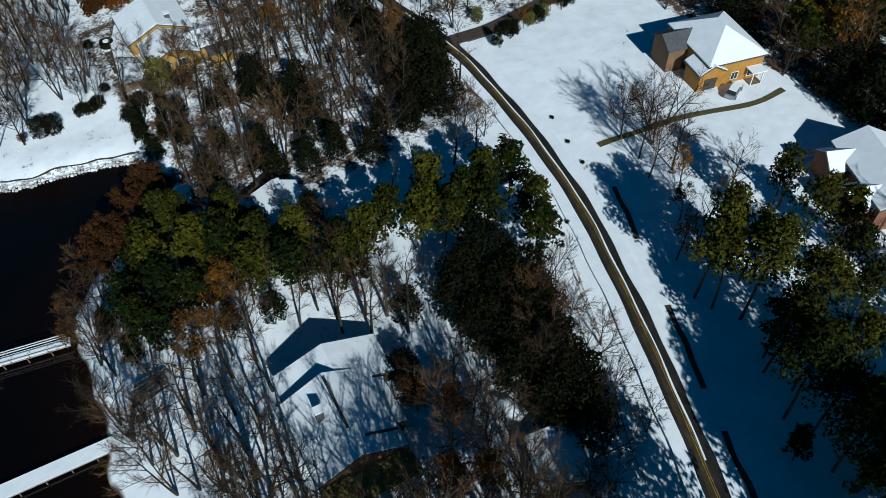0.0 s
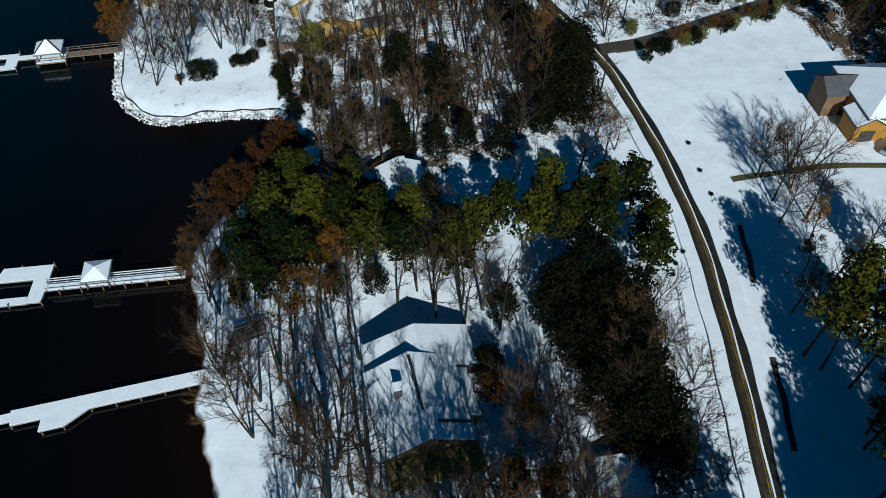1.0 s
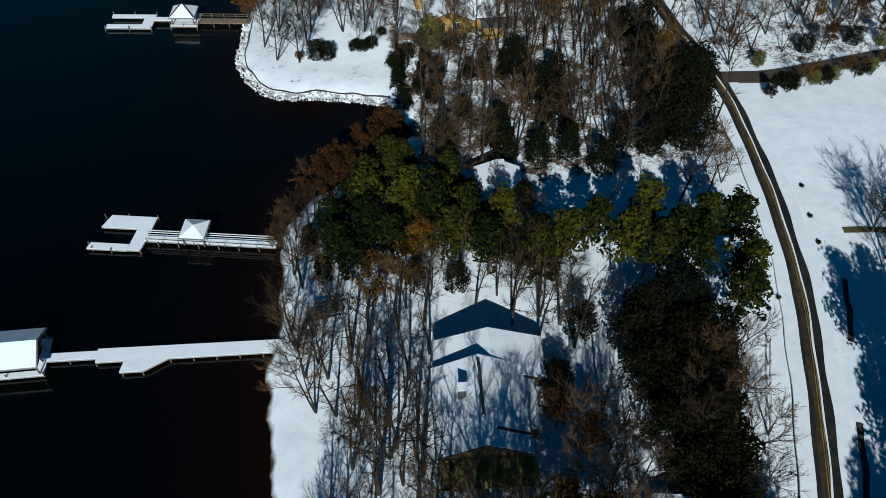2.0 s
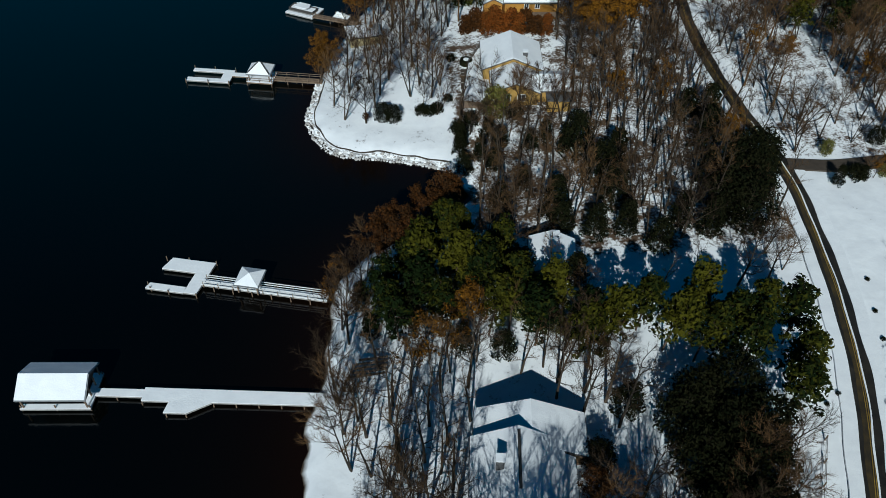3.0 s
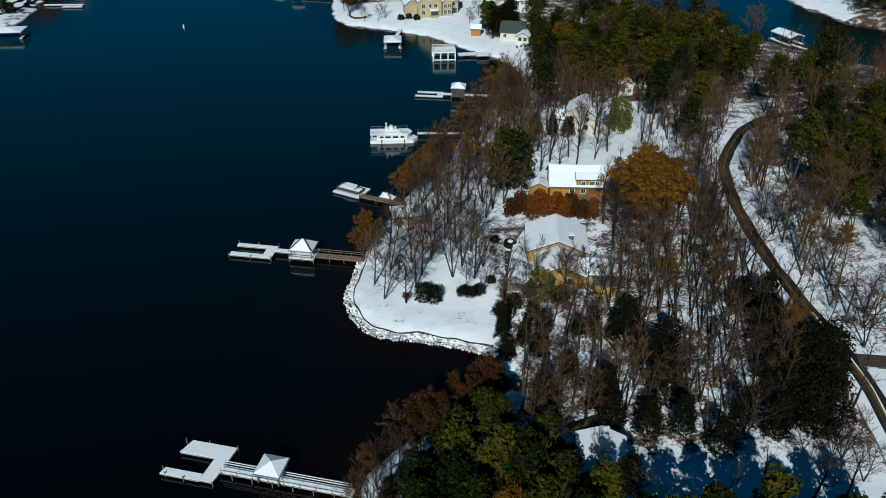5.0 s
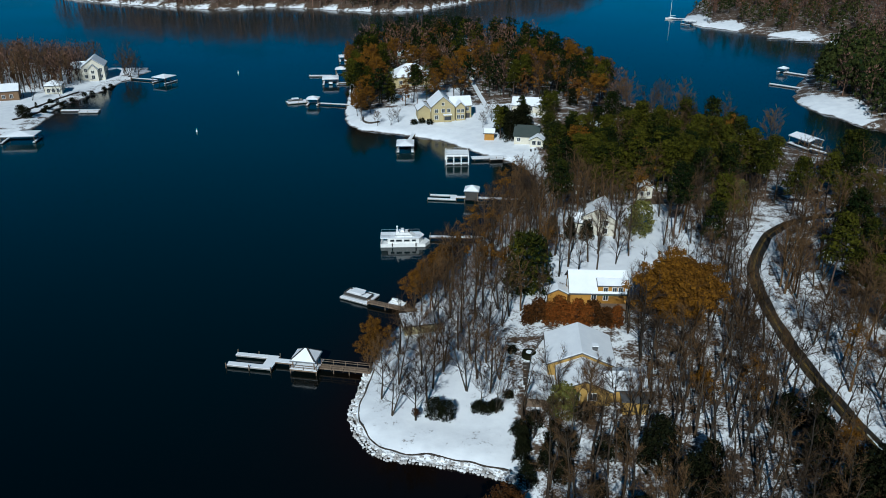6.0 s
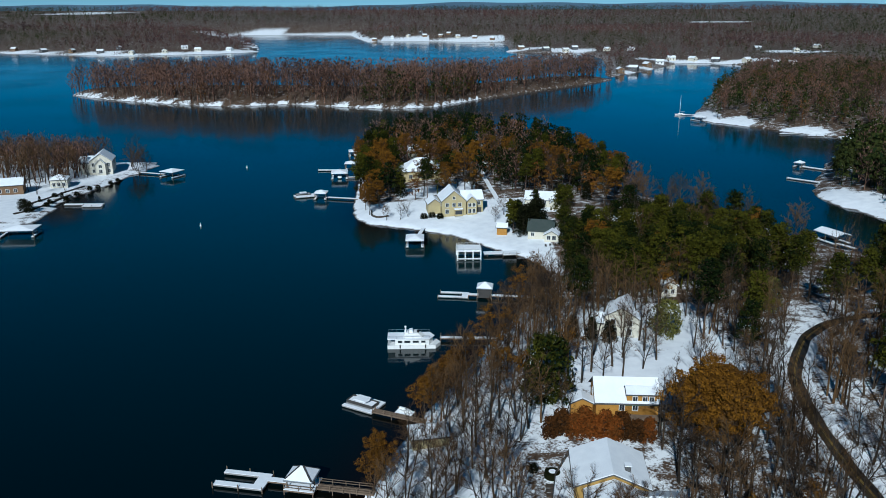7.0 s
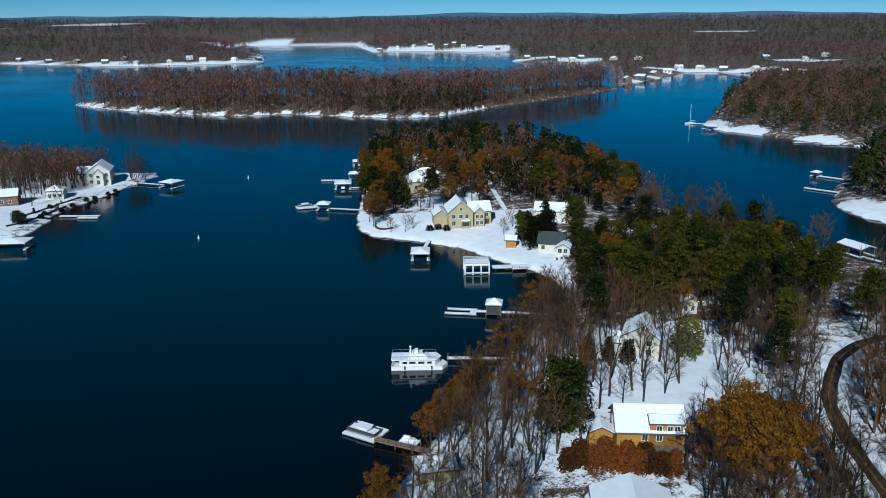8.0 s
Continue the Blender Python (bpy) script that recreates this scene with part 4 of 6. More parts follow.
woods("pine_woods", "dark green pine woods on the far shores", FARPINE, FARPINES,
      joined(spots_in(73, 190, -60, 40, 650, 800, 1.0, 6), spots_in(74, 60, 80, 200, 780, 915, 1.0, 5), spots_in(75, 520, 165, 260, 270, 440, 0.95, 7),
             spots_in(76, 1300, 200, 560, 420, 900, 0.85, 5)), 2)
woods("head_pines", "rounded olive-green pines on the wooded head", NEEDLE, HEADPINES, spots_in(68, 420, -40, 85, 330, 512, 0.95, 2.5), 6)
woods("head_oaks", "brown-leaved oaks on the wooded head", FAROAK, HEADOAKS, spots_in(67, 150, -40, 85, 322, 512, 0.95, 2.0), 7)
woods("brown_woods", "woods with rust-brown leaves on the far shores", FAROAK, BARES,
      joined(spots_in(77, 330, -350, 60, 640, 860, 0.95, 3), spots_in(78, 170, 185, 420, 480, 800, 0.8, 6)), 3)
woods("distant_woods", "hazy brown leafless woods towards the horizon", FARHAZE, SMALLB,
      joined(spots_in(81, 17000, -1500, 1500, 920, 2200, 0.85, 4, 0.0, 0.66, -0.6), spots_in(82, 15000, -3200, 3200, 2000, 4880, 1.1, 10, 0.1, 0.66, -0.6)), 4)
woods("distant_pine_woods", "dark pine woods towards the horizon", FARPINE, SMALLP,
      joined(spots_in(83, 11000, -1500, 1500, 1000, 2200, 0.85, 12, 0.0, 0.66, 1), spots_in(84, 14000, -3200, 3200, 2100, 4880, 1.1, 20, 0.1, 0.66, 1)), 5)


# ---- houses ----
def gable(g_wall, g_roof, g_snow, b):
    """Walls, roof slabs and snow of one block: centre cx, cy; size w (across the ridge) by d (along it); eave h; rise; axis of the ridge."""
    cx, cy, w, d, h, rise, axis, z = b["cx"], b["cy"], b["w"], b["d"], b["h"], b["rise"], b.get("axis", "y"), b.get("z", 0.0)
    o = b.get("over", 0.45)
    def at(u, v, k):
        return (cx + u, cy + v, z + k) if axis == "y" else (cx - v, cy + u, z + k)
    n = len(g_wall.v)
    hw, hd = w / 2, d / 2
    if b.get("hip"):
        g_wall.add([at(-hw, -hd, -1.5), at(hw, -hd, -1.5), at(hw, hd, -1.5), at(-hw, hd, -1.5), at(-hw, -hd, h), at(hw, -hd, h), at(hw, hd, h), at(-hw, hd, h)],
                   [(0, 1, 5, 4), (1, 2, 6, 5), (2, 3, 7, 6), (3, 0, 4, 7)])
        r = max(0.0, hd - hw)
        for g, up, inset in ((g_roof, 0.0, 0.0), (g_snow, 0.16, 0.12)):
            e, f = hw + o - inset, hd + o - inset
            p = [at(-e, -f, h - 0.1 + up), at(e, -f, h - 0.1 + up), at(e, f, h - 0.1 + up), at(-e, f, h - 0.1 + up)]
            q = [(x, y, k - 0.16) for x, y, k in p]
            g.add(p + q + [at(0, -r, h + rise + up), at(0, r, h + rise + up)],
                  [(0, 1, 8), (1, 2, 9, 8), (2, 3, 9), (3, 0, 8, 9), (0, 4, 5, 1), (1, 5, 6, 2), (2, 6, 7, 3), (3, 7, 4, 0), (7, 6, 5, 4)])
        return
    g_wall.add([at(-hw, -hd, -1.5), at(hw, -hd, -1.5), at(hw, hd, -1.5), at(-hw, hd, -1.5), at(-hw, -hd, h), at(hw, -hd, h), at(hw, hd, h), at(-hw, hd, h),
                at(0, -hd, h + rise), at(0, hd, h + rise)], [(0, 1, 5, 8, 4), (1, 2, 6, 5), (2, 3, 7, 9, 6), (3, 0, 4, 7)])
    slope = rise / hw
    for s in (-1, 1):
        for g, lo, thick, inset in ((g_roof, 0.03, 0.18, 0.0), (g_snow, 0.22, 0.15, 0.10)):
            e, f = hw + o - inset, hd + o - inset
            ze, zr = h - o * slope + inset * slope + lo, h + rise + lo
            top = [at(s * e, -f, ze + thick), at(s * e, f, ze + thick), at(0, f, zr + thick), at(0, -f, zr + thick)]
            low = [at(s * e, -f, ze), at(s * e, f, ze), at(0, f, zr), at(0, -f, zr)]
            g.add(top + low, [(0, 1, 2, 3), (7, 6, 5, 4), (0, 4, 5, 1), (1, 5, 6, 2), (2, 6, 7, 3), (3, 7, 4, 0)])


def window(parent, b, side, u, z, w, h, frame_mat=None):
    """A window in one wall of a block: side s, n, w or e; u along the wall; sill height z."""
    along_x = side in "sn"
    out = {"s": (0, -1), "n": (0, 1), "w": (-1, 0), "e": (1, 0)}[side]
    bw, bd = (b["w"], b["d"]) if b.get("axis", "y") == "y" else (b["d"], b["w"])
    x = b["cx"] + (u if along_x else out[0] * bw / 2)
    y = b["cy"] + (out[1] * bd / 2 if along_x else u)
    z += b.get("z", 0.0)
    fr = Geo()
    for dx, dz, lw, lh in ((0, -0.07, w + 0.2, 0.09), (0, h, w + 0.2, 0.09), (-w / 2 - 0.05, 0, 0.1, h), (w / 2 + 0.05, 0, 0.1, h), (0, 0, 0.05, h)):
        fr.box(x + (dx if along_x else 0), y + (0 if along_x else dx), z + dz, lw if along_x else 0.14, 0.14 if along_x else lw, lh)
    f = part("window", fr, frame_mat or WHITE, parent, "white window frame")
    part("pane", Geo().box(x, y, z, w if along_x else 0.09, 0.09 if along_x else w, h), GLASS, f, "dark window pane")


def house(name, x, y, turn, blocks, wall_mat, label, roof_mat=None, wins=(), chimney=None, snow=True, category="house", group="lakeside houses", sink=0.0, doors=()):
    h = thing(name, x, y, height(x, y) - sink, turn, label, category, group)
    for b in blocks:
        w, r, s = Geo(), Geo(), Geo()
        gable(w, r, s, b)
        part("wall", w, b.get("mat", wall_mat), h)
        part("roof", r, roof_mat or SHINGLE, h, "shingled roof slab")
        if snow and b.get("snow", True):
            part("roof_snow", s, SNOW, h, "snow lying on the roof")
    for k, side, u, z, ww, hh in wins:
        window(h, blocks[k], side, u, z, ww, hh)
    for k, side, u, ww, hh in doors:
        b = blocks[k]
        bw, bd = (b["w"], b["d"]) if b.get("axis", "y") == "y" else (b["d"], b["w"])
        ox, oy = {"s": (u, -bd / 2), "n": (u, bd / 2), "w": (-bw / 2, u), "e": (bw / 2, u)}[side]
        flat = side in "sn"
        part("door", Geo().box(b["cx"] + ox, b["cy"] + oy, b.get("z", 0), ww if flat else 0.12, 0.12 if flat else ww, hh), DARK, h, "dark panelled door")
    if chimney:
        cx, cy, z0, z1 = chimney
        c = part("chimney", Geo().box(cx, cy, z0, 0.9, 0.9, z1 - z0), SHINGLE, h, "dark grey chimney stack")
        part("chimney_cap", Geo().box(cx, cy, z1, 1.1, 1.1, 0.15), SNOW, c)
    return h


def row(k, side, z, w, h, *us):
    return [(k, side, u, z, w, h) for u in us]


# shaded house in the near wood
shaded = house("house", 13.1, 33.6, -8, [
    dict(cx=0, cy=0, w=10.4, d=11.0, h=3.9, rise=2.6), dict(cx=1.7, cy=7.4, w=13.0, d=5.4, h=2.9, rise=2.4), dict(cx=4.3, cy=0.8, w=4.6, d=6.0, h=3.0, rise=1.3)],
    BROWNWALL, "brown wooden house under snow in bare-tree shade", wins=row(0, "s", 1.0, 1.2, 1.4, -3, 3) + row(0, "w", 1.0, 1.2, 1.3, -3, 0, 3) + row(1, "e", 1.0, 1.2, 1.3, 0),
    chimney=(-2.2, 1.0, 4.0, 7.6))
part("ridge_vent", Geo().beam((0, -2.2, 6.98), (0, 5.2, 6.98), 0.34, 0.14), DARK, shaded, "dark snow-free ridge vent")
part("valley_strip", Geo().beam((1.4, -3.55, 6.25), (5.4, -3.55, 4.25), 0.35, 0.12), DARK, shaded, "dark melted strip across the roof")
pf = Geo()
pf.add([(-5.2, -8.8, 2.3), (6.0, -8.8, 2.3), (5.6, -5.9, 3.5), (-5.0, -5.9, 3.5), (-5.2, -8.8, 2.1), (6.0, -8.8, 2.1), (5.6, -5.9, 3.3), (-5.0, -5.9, 3.3)],
       [(0, 1, 2, 3), (7, 6, 5, 4), (0, 4, 5, 1), (1, 5, 6, 2), (2, 6, 7, 3), (3, 7, 4, 0)])
part("porch_roof", pf, material("mossy_porch_roof", (0.19, 0.15, 0.03), (0.10, 0.075, 0.025), 0.8, 0.9, bump=0.02), shaded, "mossy yellow-brown porch roof free of snow")
for px in (-4.1, -1, 2.2, 5.3):
    part("porch_post", Geo().box(px, -8.4, -1.2, 0.16, 0.16, 3.3), BROWNWALL, shaded)

# pale house among the pines
pale = house("house", 24.5, 70, -10, [dict(cx=0, cy=0, w=6.4, d=7.0, h=3.2, rise=1.4), dict(cx=1.0, cy=-5.0, w=6.0, d=3.2, h=2.5, rise=0.8)], CREAMWALL,
      "small pale house with snowy roof among pines", wins=row(0, "e", 1, 1, 1.2, -1, 1) + row(0, "w", 1, 1, 1.2, -1, 1), chimney=(0.5, 3.2, 2.5, 4.9))

# house with the deck on the point
deckhouse = house("house", 27.5, 121, -6, [dict(cx=-0.5, cy=5.0, w=11.4, d=10.0, h=3.2, rise=2.4), dict(cx=-0.3, cy=-3.4, w=8.6, d=7.6, h=2.7, rise=1.8),
      dict(cx=6.6, cy=-3.0, w=6.4, d=6.6, h=2.5, rise=1.3, axis="x")], OCHREWALL, "yellow-brown timber house with a raised deck", roof_mat=SHINGLE,
      wins=row(1, "s", 0.8, 1.4, 1.4, -1.6, 1.2) + row(0, "w", 0.9, 1.2, 1.3, -2, 1) + row(0, "e", 0.9, 1.2, 1.3, 0), chimney=(2, 2.5, 3, 5.8))
terrace = [(-8.9, 6.0), (-10.4, -7.2), (-2.2, -8.4), (-1.0, -5.4), (-5.0, -5.2), (-5.0, 9.5), (-6.6, 12.0)]
part("terrace", Geo().prism(terrace, -1.8, 0.75), DECKWOOD, deckhouse, "raised timber terrace")
part("terrace_snow", Geo().prism(terrace, 0.754, 0.86), SNOW, deckhouse, "snow on the terrace")
for (ax, ay), (bx, by) in ((terrace[0], terrace[1]), (terrace[1], terrace[2]), (terrace[6], terrace[0])):
    g = Geo()
    for z in (1.25, 1.7):
        g.beam((ax, ay, z), (bx, by, z), 0.12, 0.09)
    part("railing", g, DARK if ay != -7.2 else WHITE, deckhouse, "terrace railing")
    for k in range(5):
        part("rail_post", Geo().box(ax + (bx - ax) * k / 4, ay + (by - ay) * k / 4, 0.7, 0.12, 0.12, 1.0), DECKWOOD, deckhouse)
part("annex", Geo().box(7.8, -7.8, -1.5, 4.2, 3.4, 3.9), OCHREWALL, deckhouse, "sunlit ochre annex wall")
part("annex_roof", Geo().box(7.8, -7.8, 2.42, 4.8, 4.0, 0.18), SHINGLE, deckhouse)

# cedar-clad house with the dormer
cedar = house("house", 35, 149.5, -4, [dict(cx=0.4, cy=0, w=8.0, d=11.4, h=4.2, rise=2.9, axis="x"), dict(cx=2.9, cy=-2.5, w=3.0, d=5.4, h=5.8, rise=0.7, axis="x", over=0.3),
      dict(cx=-7.6, cy=-0.5, w=4.0, d=2.4, h=2.6, rise=1.0)], CEDARWALL, "orange cedar-clad house with snowy roof and dormer", wins=row(1, "s", 4.4, 0.8, 1.0, -1.2, 0.6, 1.8)
      + row(0, "s", 2.6, 0.9, 1.1, -1.0, 1.4) + row(0, "e", 1, 1.1, 1.3, -2, 2) + row(0, "w", 3, 1.1, 1.2, -1, 1.5))
part("dormer_band", Geo().box(2.9, -4.15, 3.75, 6.0, 0.4, 0.35), material("green_metal_flashing", (0.05, 0.11, 0.06), (0.04, 0.08, 0.05), 1, 0.5), cedar, "green flashing under the dormer")
part("deck", Geo().box(3.6, -5.6, 1.9, 6, 2.2, 0.16), DECKWOOD, cedar, "timber balcony deck")
for px in (0.9, 3.6, 6.3):
    part("deck_post", Geo().box(px, -6.5, -1.5, 0.2, 0.2, 3.4), CREAMWALL, cedar)

# white-sided house further on
house("house", 45, 190, -20, [dict(cx=0, cy=0, w=8, d=9, h=4.8, rise=2.4), dict(cx=-4.4, cy=-1.5, w=5, d=5, h=2.8, rise=1.4, axis="x")], CREAMWALL,
      "cream two-storey house half hidden by trees", wins=row(0, "s", 0.8, 1.1, 1.4, -2, 1.8) + row(0, "s", 3.0, 1.1, 1.3, -2, 1.8) + row(0, "w", 3.0, 1, 1.2, 2.5))
house("shed", 62, 213, 0, [dict(cx=0, cy=0, w=4.0, d=4.4, h=3.2, rise=1.0)], CREAMWALL, "small pale shed behind the trees", wins=row(0, "s", 1.0, 0.8, 1.2, -0.9, 0.9), category="shed")

# garden pavilion beside the wooden dock
gz = thing("garden_pavilion", -1.5, 143.5, height(-1.5, 143.5), 10, "cream garden pavilion with a snowy hipped roof", "pavilion")
w, r, s = Geo(), Geo(), Geo()
gable(w, r, s, dict(cx=0, cy=0, w=4.8, d=6.6, h=2.3, rise=1.3, axis="x", hip=True))
part("wall", w, YELLOWWALL, gz), part("roof", r, SHINGLE, gz), part("roof_snow", s, SNOW, gz)

# two houses right of the road
# west annex: brown walls and no roof snow stand in for its shade
brickhouse = house("house", 102.5, 57, -17, [dict(cx=0, cy=0, w=10.6, d=13.0, h=4.8, rise=3.2, hip=True), dict(cx=-5.8, cy=2.6, w=5.0, d=6.4, h=4.4, rise=1.5, axis="x", mat=BROWNWALL, snow=False),
      dict(cx=-4.6, cy=-4.6, w=4.6, d=4.2, h=3.4, rise=1.3)], CEDARWALL, "large orange-brown house with a snow-covered roof",
      wins=row(0, "s", 0.8, 1.2, 1.4, 0.2, 3.4) + row(0, "w", 3.0, 1.1, 1.2, -2.5), doors=[(2, "s", 0, 2.4, 2.2)])
part("porch", Geo().box(3.6, -7.4, 0, 2.4, 2.0, 0.2), DECKWOOD, brickhouse, "wooden porch")
part("porch_roof", Geo().box(3.6, -7.5, 2.6, 2.8, 2.2, 0.18), SNOW, brickhouse)
for px in (2.6, 4.6):
    part("porch_post", Geo().box(px, -8.3, 0, 0.16, 0.16, 2.6), WHITE, brickhouse)
house("house", 97, 20.5, -28, [dict(cx=0, cy=0, w=9.0, d=14, h=4.6, rise=2.2), dict(cx=-5.0, cy=-3.4, w=4.6, d=5.4, h=3.8, rise=1.6, axis="x"), dict(cx=-5.0, cy=4.2, w=4.6, d=4.2, h=3.8, rise=1.6, axis="x")],
      BRICKWALL, "brick house with two snowy front gables", wins=row(0, "w", 1.0, 1.2, 1.4, 0.4) + row(1, "w", 1.0, 1.2, 1.4, 0), sink=0.3)
house("house", 128, 168, -30, [dict(cx=0, cy=0, w=9, d=13, h=4, rise=2.4)], WHITEWALL, "white house under snow behind tall pines", wins=row(0, "s", 1, 1.2, 1.4, -2, 2))

# houses on the hooked head of land
yellow = house("house", 6.5, 306.5, 8, [dict(cx=0, cy=0, w=9.0, d=11, h=5.6, rise=3.8), dict(cx=7.6, cy=1.2, w=8.0, d=8.0, h=5.2, rise=2.6, axis="x"), dict(cx=6.8, cy=-3.6, w=3.6, d=4.0, h=5.4, rise=1.6),
      dict(cx=-6.6, cy=2.5, w=5, d=7, h=3.6, rise=1.8)], YELLOWWALL, "large pale yellow house with steep snowy gables",
      wins=row(0, "s", 0.8, 1.3, 1.6, -2.6) + row(0, "s", 3.4, 1.2, 1.4, -2.6, 0, 2.2) + row(1, "s", 3.2, 1.1, 1.3, 2.4) + row(2, "s", 3.2, 1.1, 1.3, -0.8, 0.8)
      + row(2, "s", 0.8, 1.1, 1.5, -0.8, 0.8) + row(0, "w", 3.4, 1.2, 1.4, -3) + row(0, "s", 6.2, 0.9, 1.0, 0), doors=[(1, "s", 2.6, 1.6, 2.2)])
bay = part("bay_window", Geo().box(1.6, -6.0, 0, 3.0, 1.4, 2.6), YELLOWWALL, yellow, "projecting bay window")
part("bay_glass", Geo().box(1.6, -6.72, 0.7, 2.6, 0.06, 1.5), GLASS, bay)
part("bay_snow", Geo().box(1.6, -6.1, 2.61, 3.3, 1.6, 0.3), SNOW, bay)
house("house", 37.2, 272.5, -14, [dict(cx=-1.0, cy=1.0, w=6.6, d=8.4, h=2.9, rise=2.9, axis="x", snow=False), dict(cx=3.0, cy=-2.6, w=4.6, d=5.0, h=2.3, rise=1.3)], CREAMWALL,
      "white lake cottage with a dark steep roof", roof_mat=material("dark_green_shingles", (0.035, 0.05, 0.045), (0.05, 0.06, 0.055), 1, 0.8),
      wins=row(0, "s", 0.8, 1.1, 1.3, -2.6) + row(1, "s", 0.7, 1.2, 1.4, -0.9, 0.9) + row(0, "w", 0.8, 1, 1.3, -1.2, 1.2) + row(0, "w", 3.2, 0.9, 1.0, 0))
house("shed", 23.5, 279, -10, [dict(cx=0, cy=0, w=3.2, d=3.4, h=2.6, rise=1.0, axis="x")], CEDARWALL, "small brown garden shed with snowy roof", category="shed")
house("house", -6, 368, 12, [dict(cx=0, cy=0, w=13, d=18, h=4.2, rise=4.8, axis="x", hip=True), dict(cx=8, cy=-4, w=6, d=6, h=3.2, rise=1.6)], YELLOWWALL, "wide house with a broad snowy hipped roof",
      wins=row(0, "s", 1.0, 1.4, 1.6, -6, -2, 2, 6))
house("house", 43, 312, -12, [dict(cx=0, cy=0, w=9, d=15, h=2.6, rise=2.2, axis="x"), dict(cx=5, cy=-5, w=5, d=6, h=2.4, rise=1.4)], CREAMWALL, "long low house with a snowy roof", wins=row(0, "s", 1, 1.2, 1.4, -3, 0, 3))
house("house", 53.5, 263, 20, [dict(cx=0, cy=0, w=6.5, d=7, h=3.2, rise=2.4, hip=True)], CREAMWALL, "small house with snowy hipped roof among pines")
house("house", 68, 276, -8, [dict(cx=0, cy=0, w=7, d=10, h=3.4, rise=2.2, axis="x")], WHITEWALL, "low white house behind the pine belt")
house("house", -8, 420, 0, [dict(cx=0, cy=0, w=8, d=11, h=3.6, rise=2.4, axis="x")], CREAMWALL, "house with snowy roof on the wooded head")
house("house", 46, 385, 10, [dict(cx=0, cy=0, w=6, d=8, h=3.4, rise=2.0, axis="x")], WHITEWALL, "white house deep in the wood")

# west shore
house("house", -161, 394, 14, [dict(cx=0, cy=0, w=10, d=13, h=6.2, rise=3.6), dict(cx=-6.2, cy=-2, w=6, d=7, h=5.4, rise=2.6, axis="x"), dict(cx=0.0, cy=-6.8, w=4.4, d=4, h=5.2, rise=2.2)], CREAMWALL,
      "tall cream lake house with steep snowy roofs", wins=row(0, "s", 0.8, 1.2, 1.6, -3.4, 3.4) + row(0, "s", 3.8, 1.2, 1.6, -3.4, 3.4) + row(2, "s", 0.8, 1.4, 1.8, 0) + row(2, "s", 3.4, 1.4, 1.4, 0)
      + row(0, "e", 3.6, 1.2, 1.4, -4, 0, 4) + row(0, "e", 0.8, 1.2, 1.4, -4, 0, 4))
house("house", -167, 361, 14, [dict(cx=0, cy=0, w=7, d=7, h=3.8, rise=1.8, hip=True)], CREAMWALL, "small cream pavilion house with hipped snowy roof", wins=row(0, "s", 0.8, 1.2, 1.6, -2, 0, 2) + row(0, "e", 0.8, 1.2, 1.6, -2, 2))
house("house", -183, 348, 20, [dict(cx=0, cy=0, w=9, d=12, h=4, rise=2.2, axis="x")], BROWNWALL, "dark brown house beside the west shore", wins=row(0, "s", 1, 1.2, 1.4, -3, 0, 3))


# ---- docks ----
def snow_deck(d, outline, top=0.62, wood=None, snow=True):
    """A deck slab with its snow, from its outline in the dock's own metres."""
    part("deck", Geo().prism(outline, top - 0.28, top), wood or PALEDECK, d)
    if snow:
        cx, cy = sum(p[0] for p in outline) / len(outline), sum(p[1] for p in outline) / len(outline)
        part("deck_snow", Geo().prism(outline, top + 0.004, top + 0.10), SNOW, d, "smooth snow on the deck")


def pilings(d, spots, top=1.1, r=0.09):
    for x, y in spots:
        part("piling", Geo().tube((x, y, -2.5), (x, y, top), r, r, 6, True), DECKWOOD, d)


def rect(x0, x1, y0, y1):
    return [(x0, y0), (x1, y0), (x1, y1), (x0, y1)]


def shelter(d, cx, cy, w, l, eave, rise, wood=None, hip=True, axis="y", snow=True, posts=4, base=0.5):
    """A roof on posts over a dock."""
    wl, r, s = Geo(), Geo(), Geo()
    gable(wl, r, s, dict(cx=cx, cy=cy, w=w - 0.7, d=l - 0.7, h=eave, rise=rise, hip=hip, over=0.35, axis=axis))
    part("roof", r, METAL, d, "low roof over the slip")
    if snow:
        part("roof_snow", s, SNOW, d, "snow lying on the roof")
    a, b = (w, l) if axis == "y" else (l, w)
    n = posts // 2
    for k in range(n):
        for sx in (-1, 1):
            part("post", Geo().box(cx + sx * (a / 2 - 0.45), cy + (k / (n - 1) - 0.5) * (b - 0.9), base, 0.18, 0.18, eave - base + 0.1), wood or DECKWOOD, d)


def rails(d, a, b, off, z, mat=None):
    a, b = Vector((*a, 0)), Vector((*b, 0))
    n = Vector((-(b - a).y, (b - a).x, 0)).normalized() * off
    g = Geo()
    for h in (z, z - 0.45):
        g.beam(a + n + Vector((0, 0, h)), b + n + Vector((0, 0, h)), 0.12, 0.07)
    part("railing", g, mat or WHITE, d, "snow-lined railing")
    k = max(2, int((b - a).length / 2.2))
    for i in range(k + 1):
        p = a.lerp(b, i / k) + n
        part("rail_post", Geo().box(p.x, p.y, 0.55, 0.1, 0.1, z - 0.55), DECKWOOD, d)


def dock(x, y, turn, label, name="dock"):
    return thing(name, x, y, 0, turn, label, "dock", "docks along the shore")


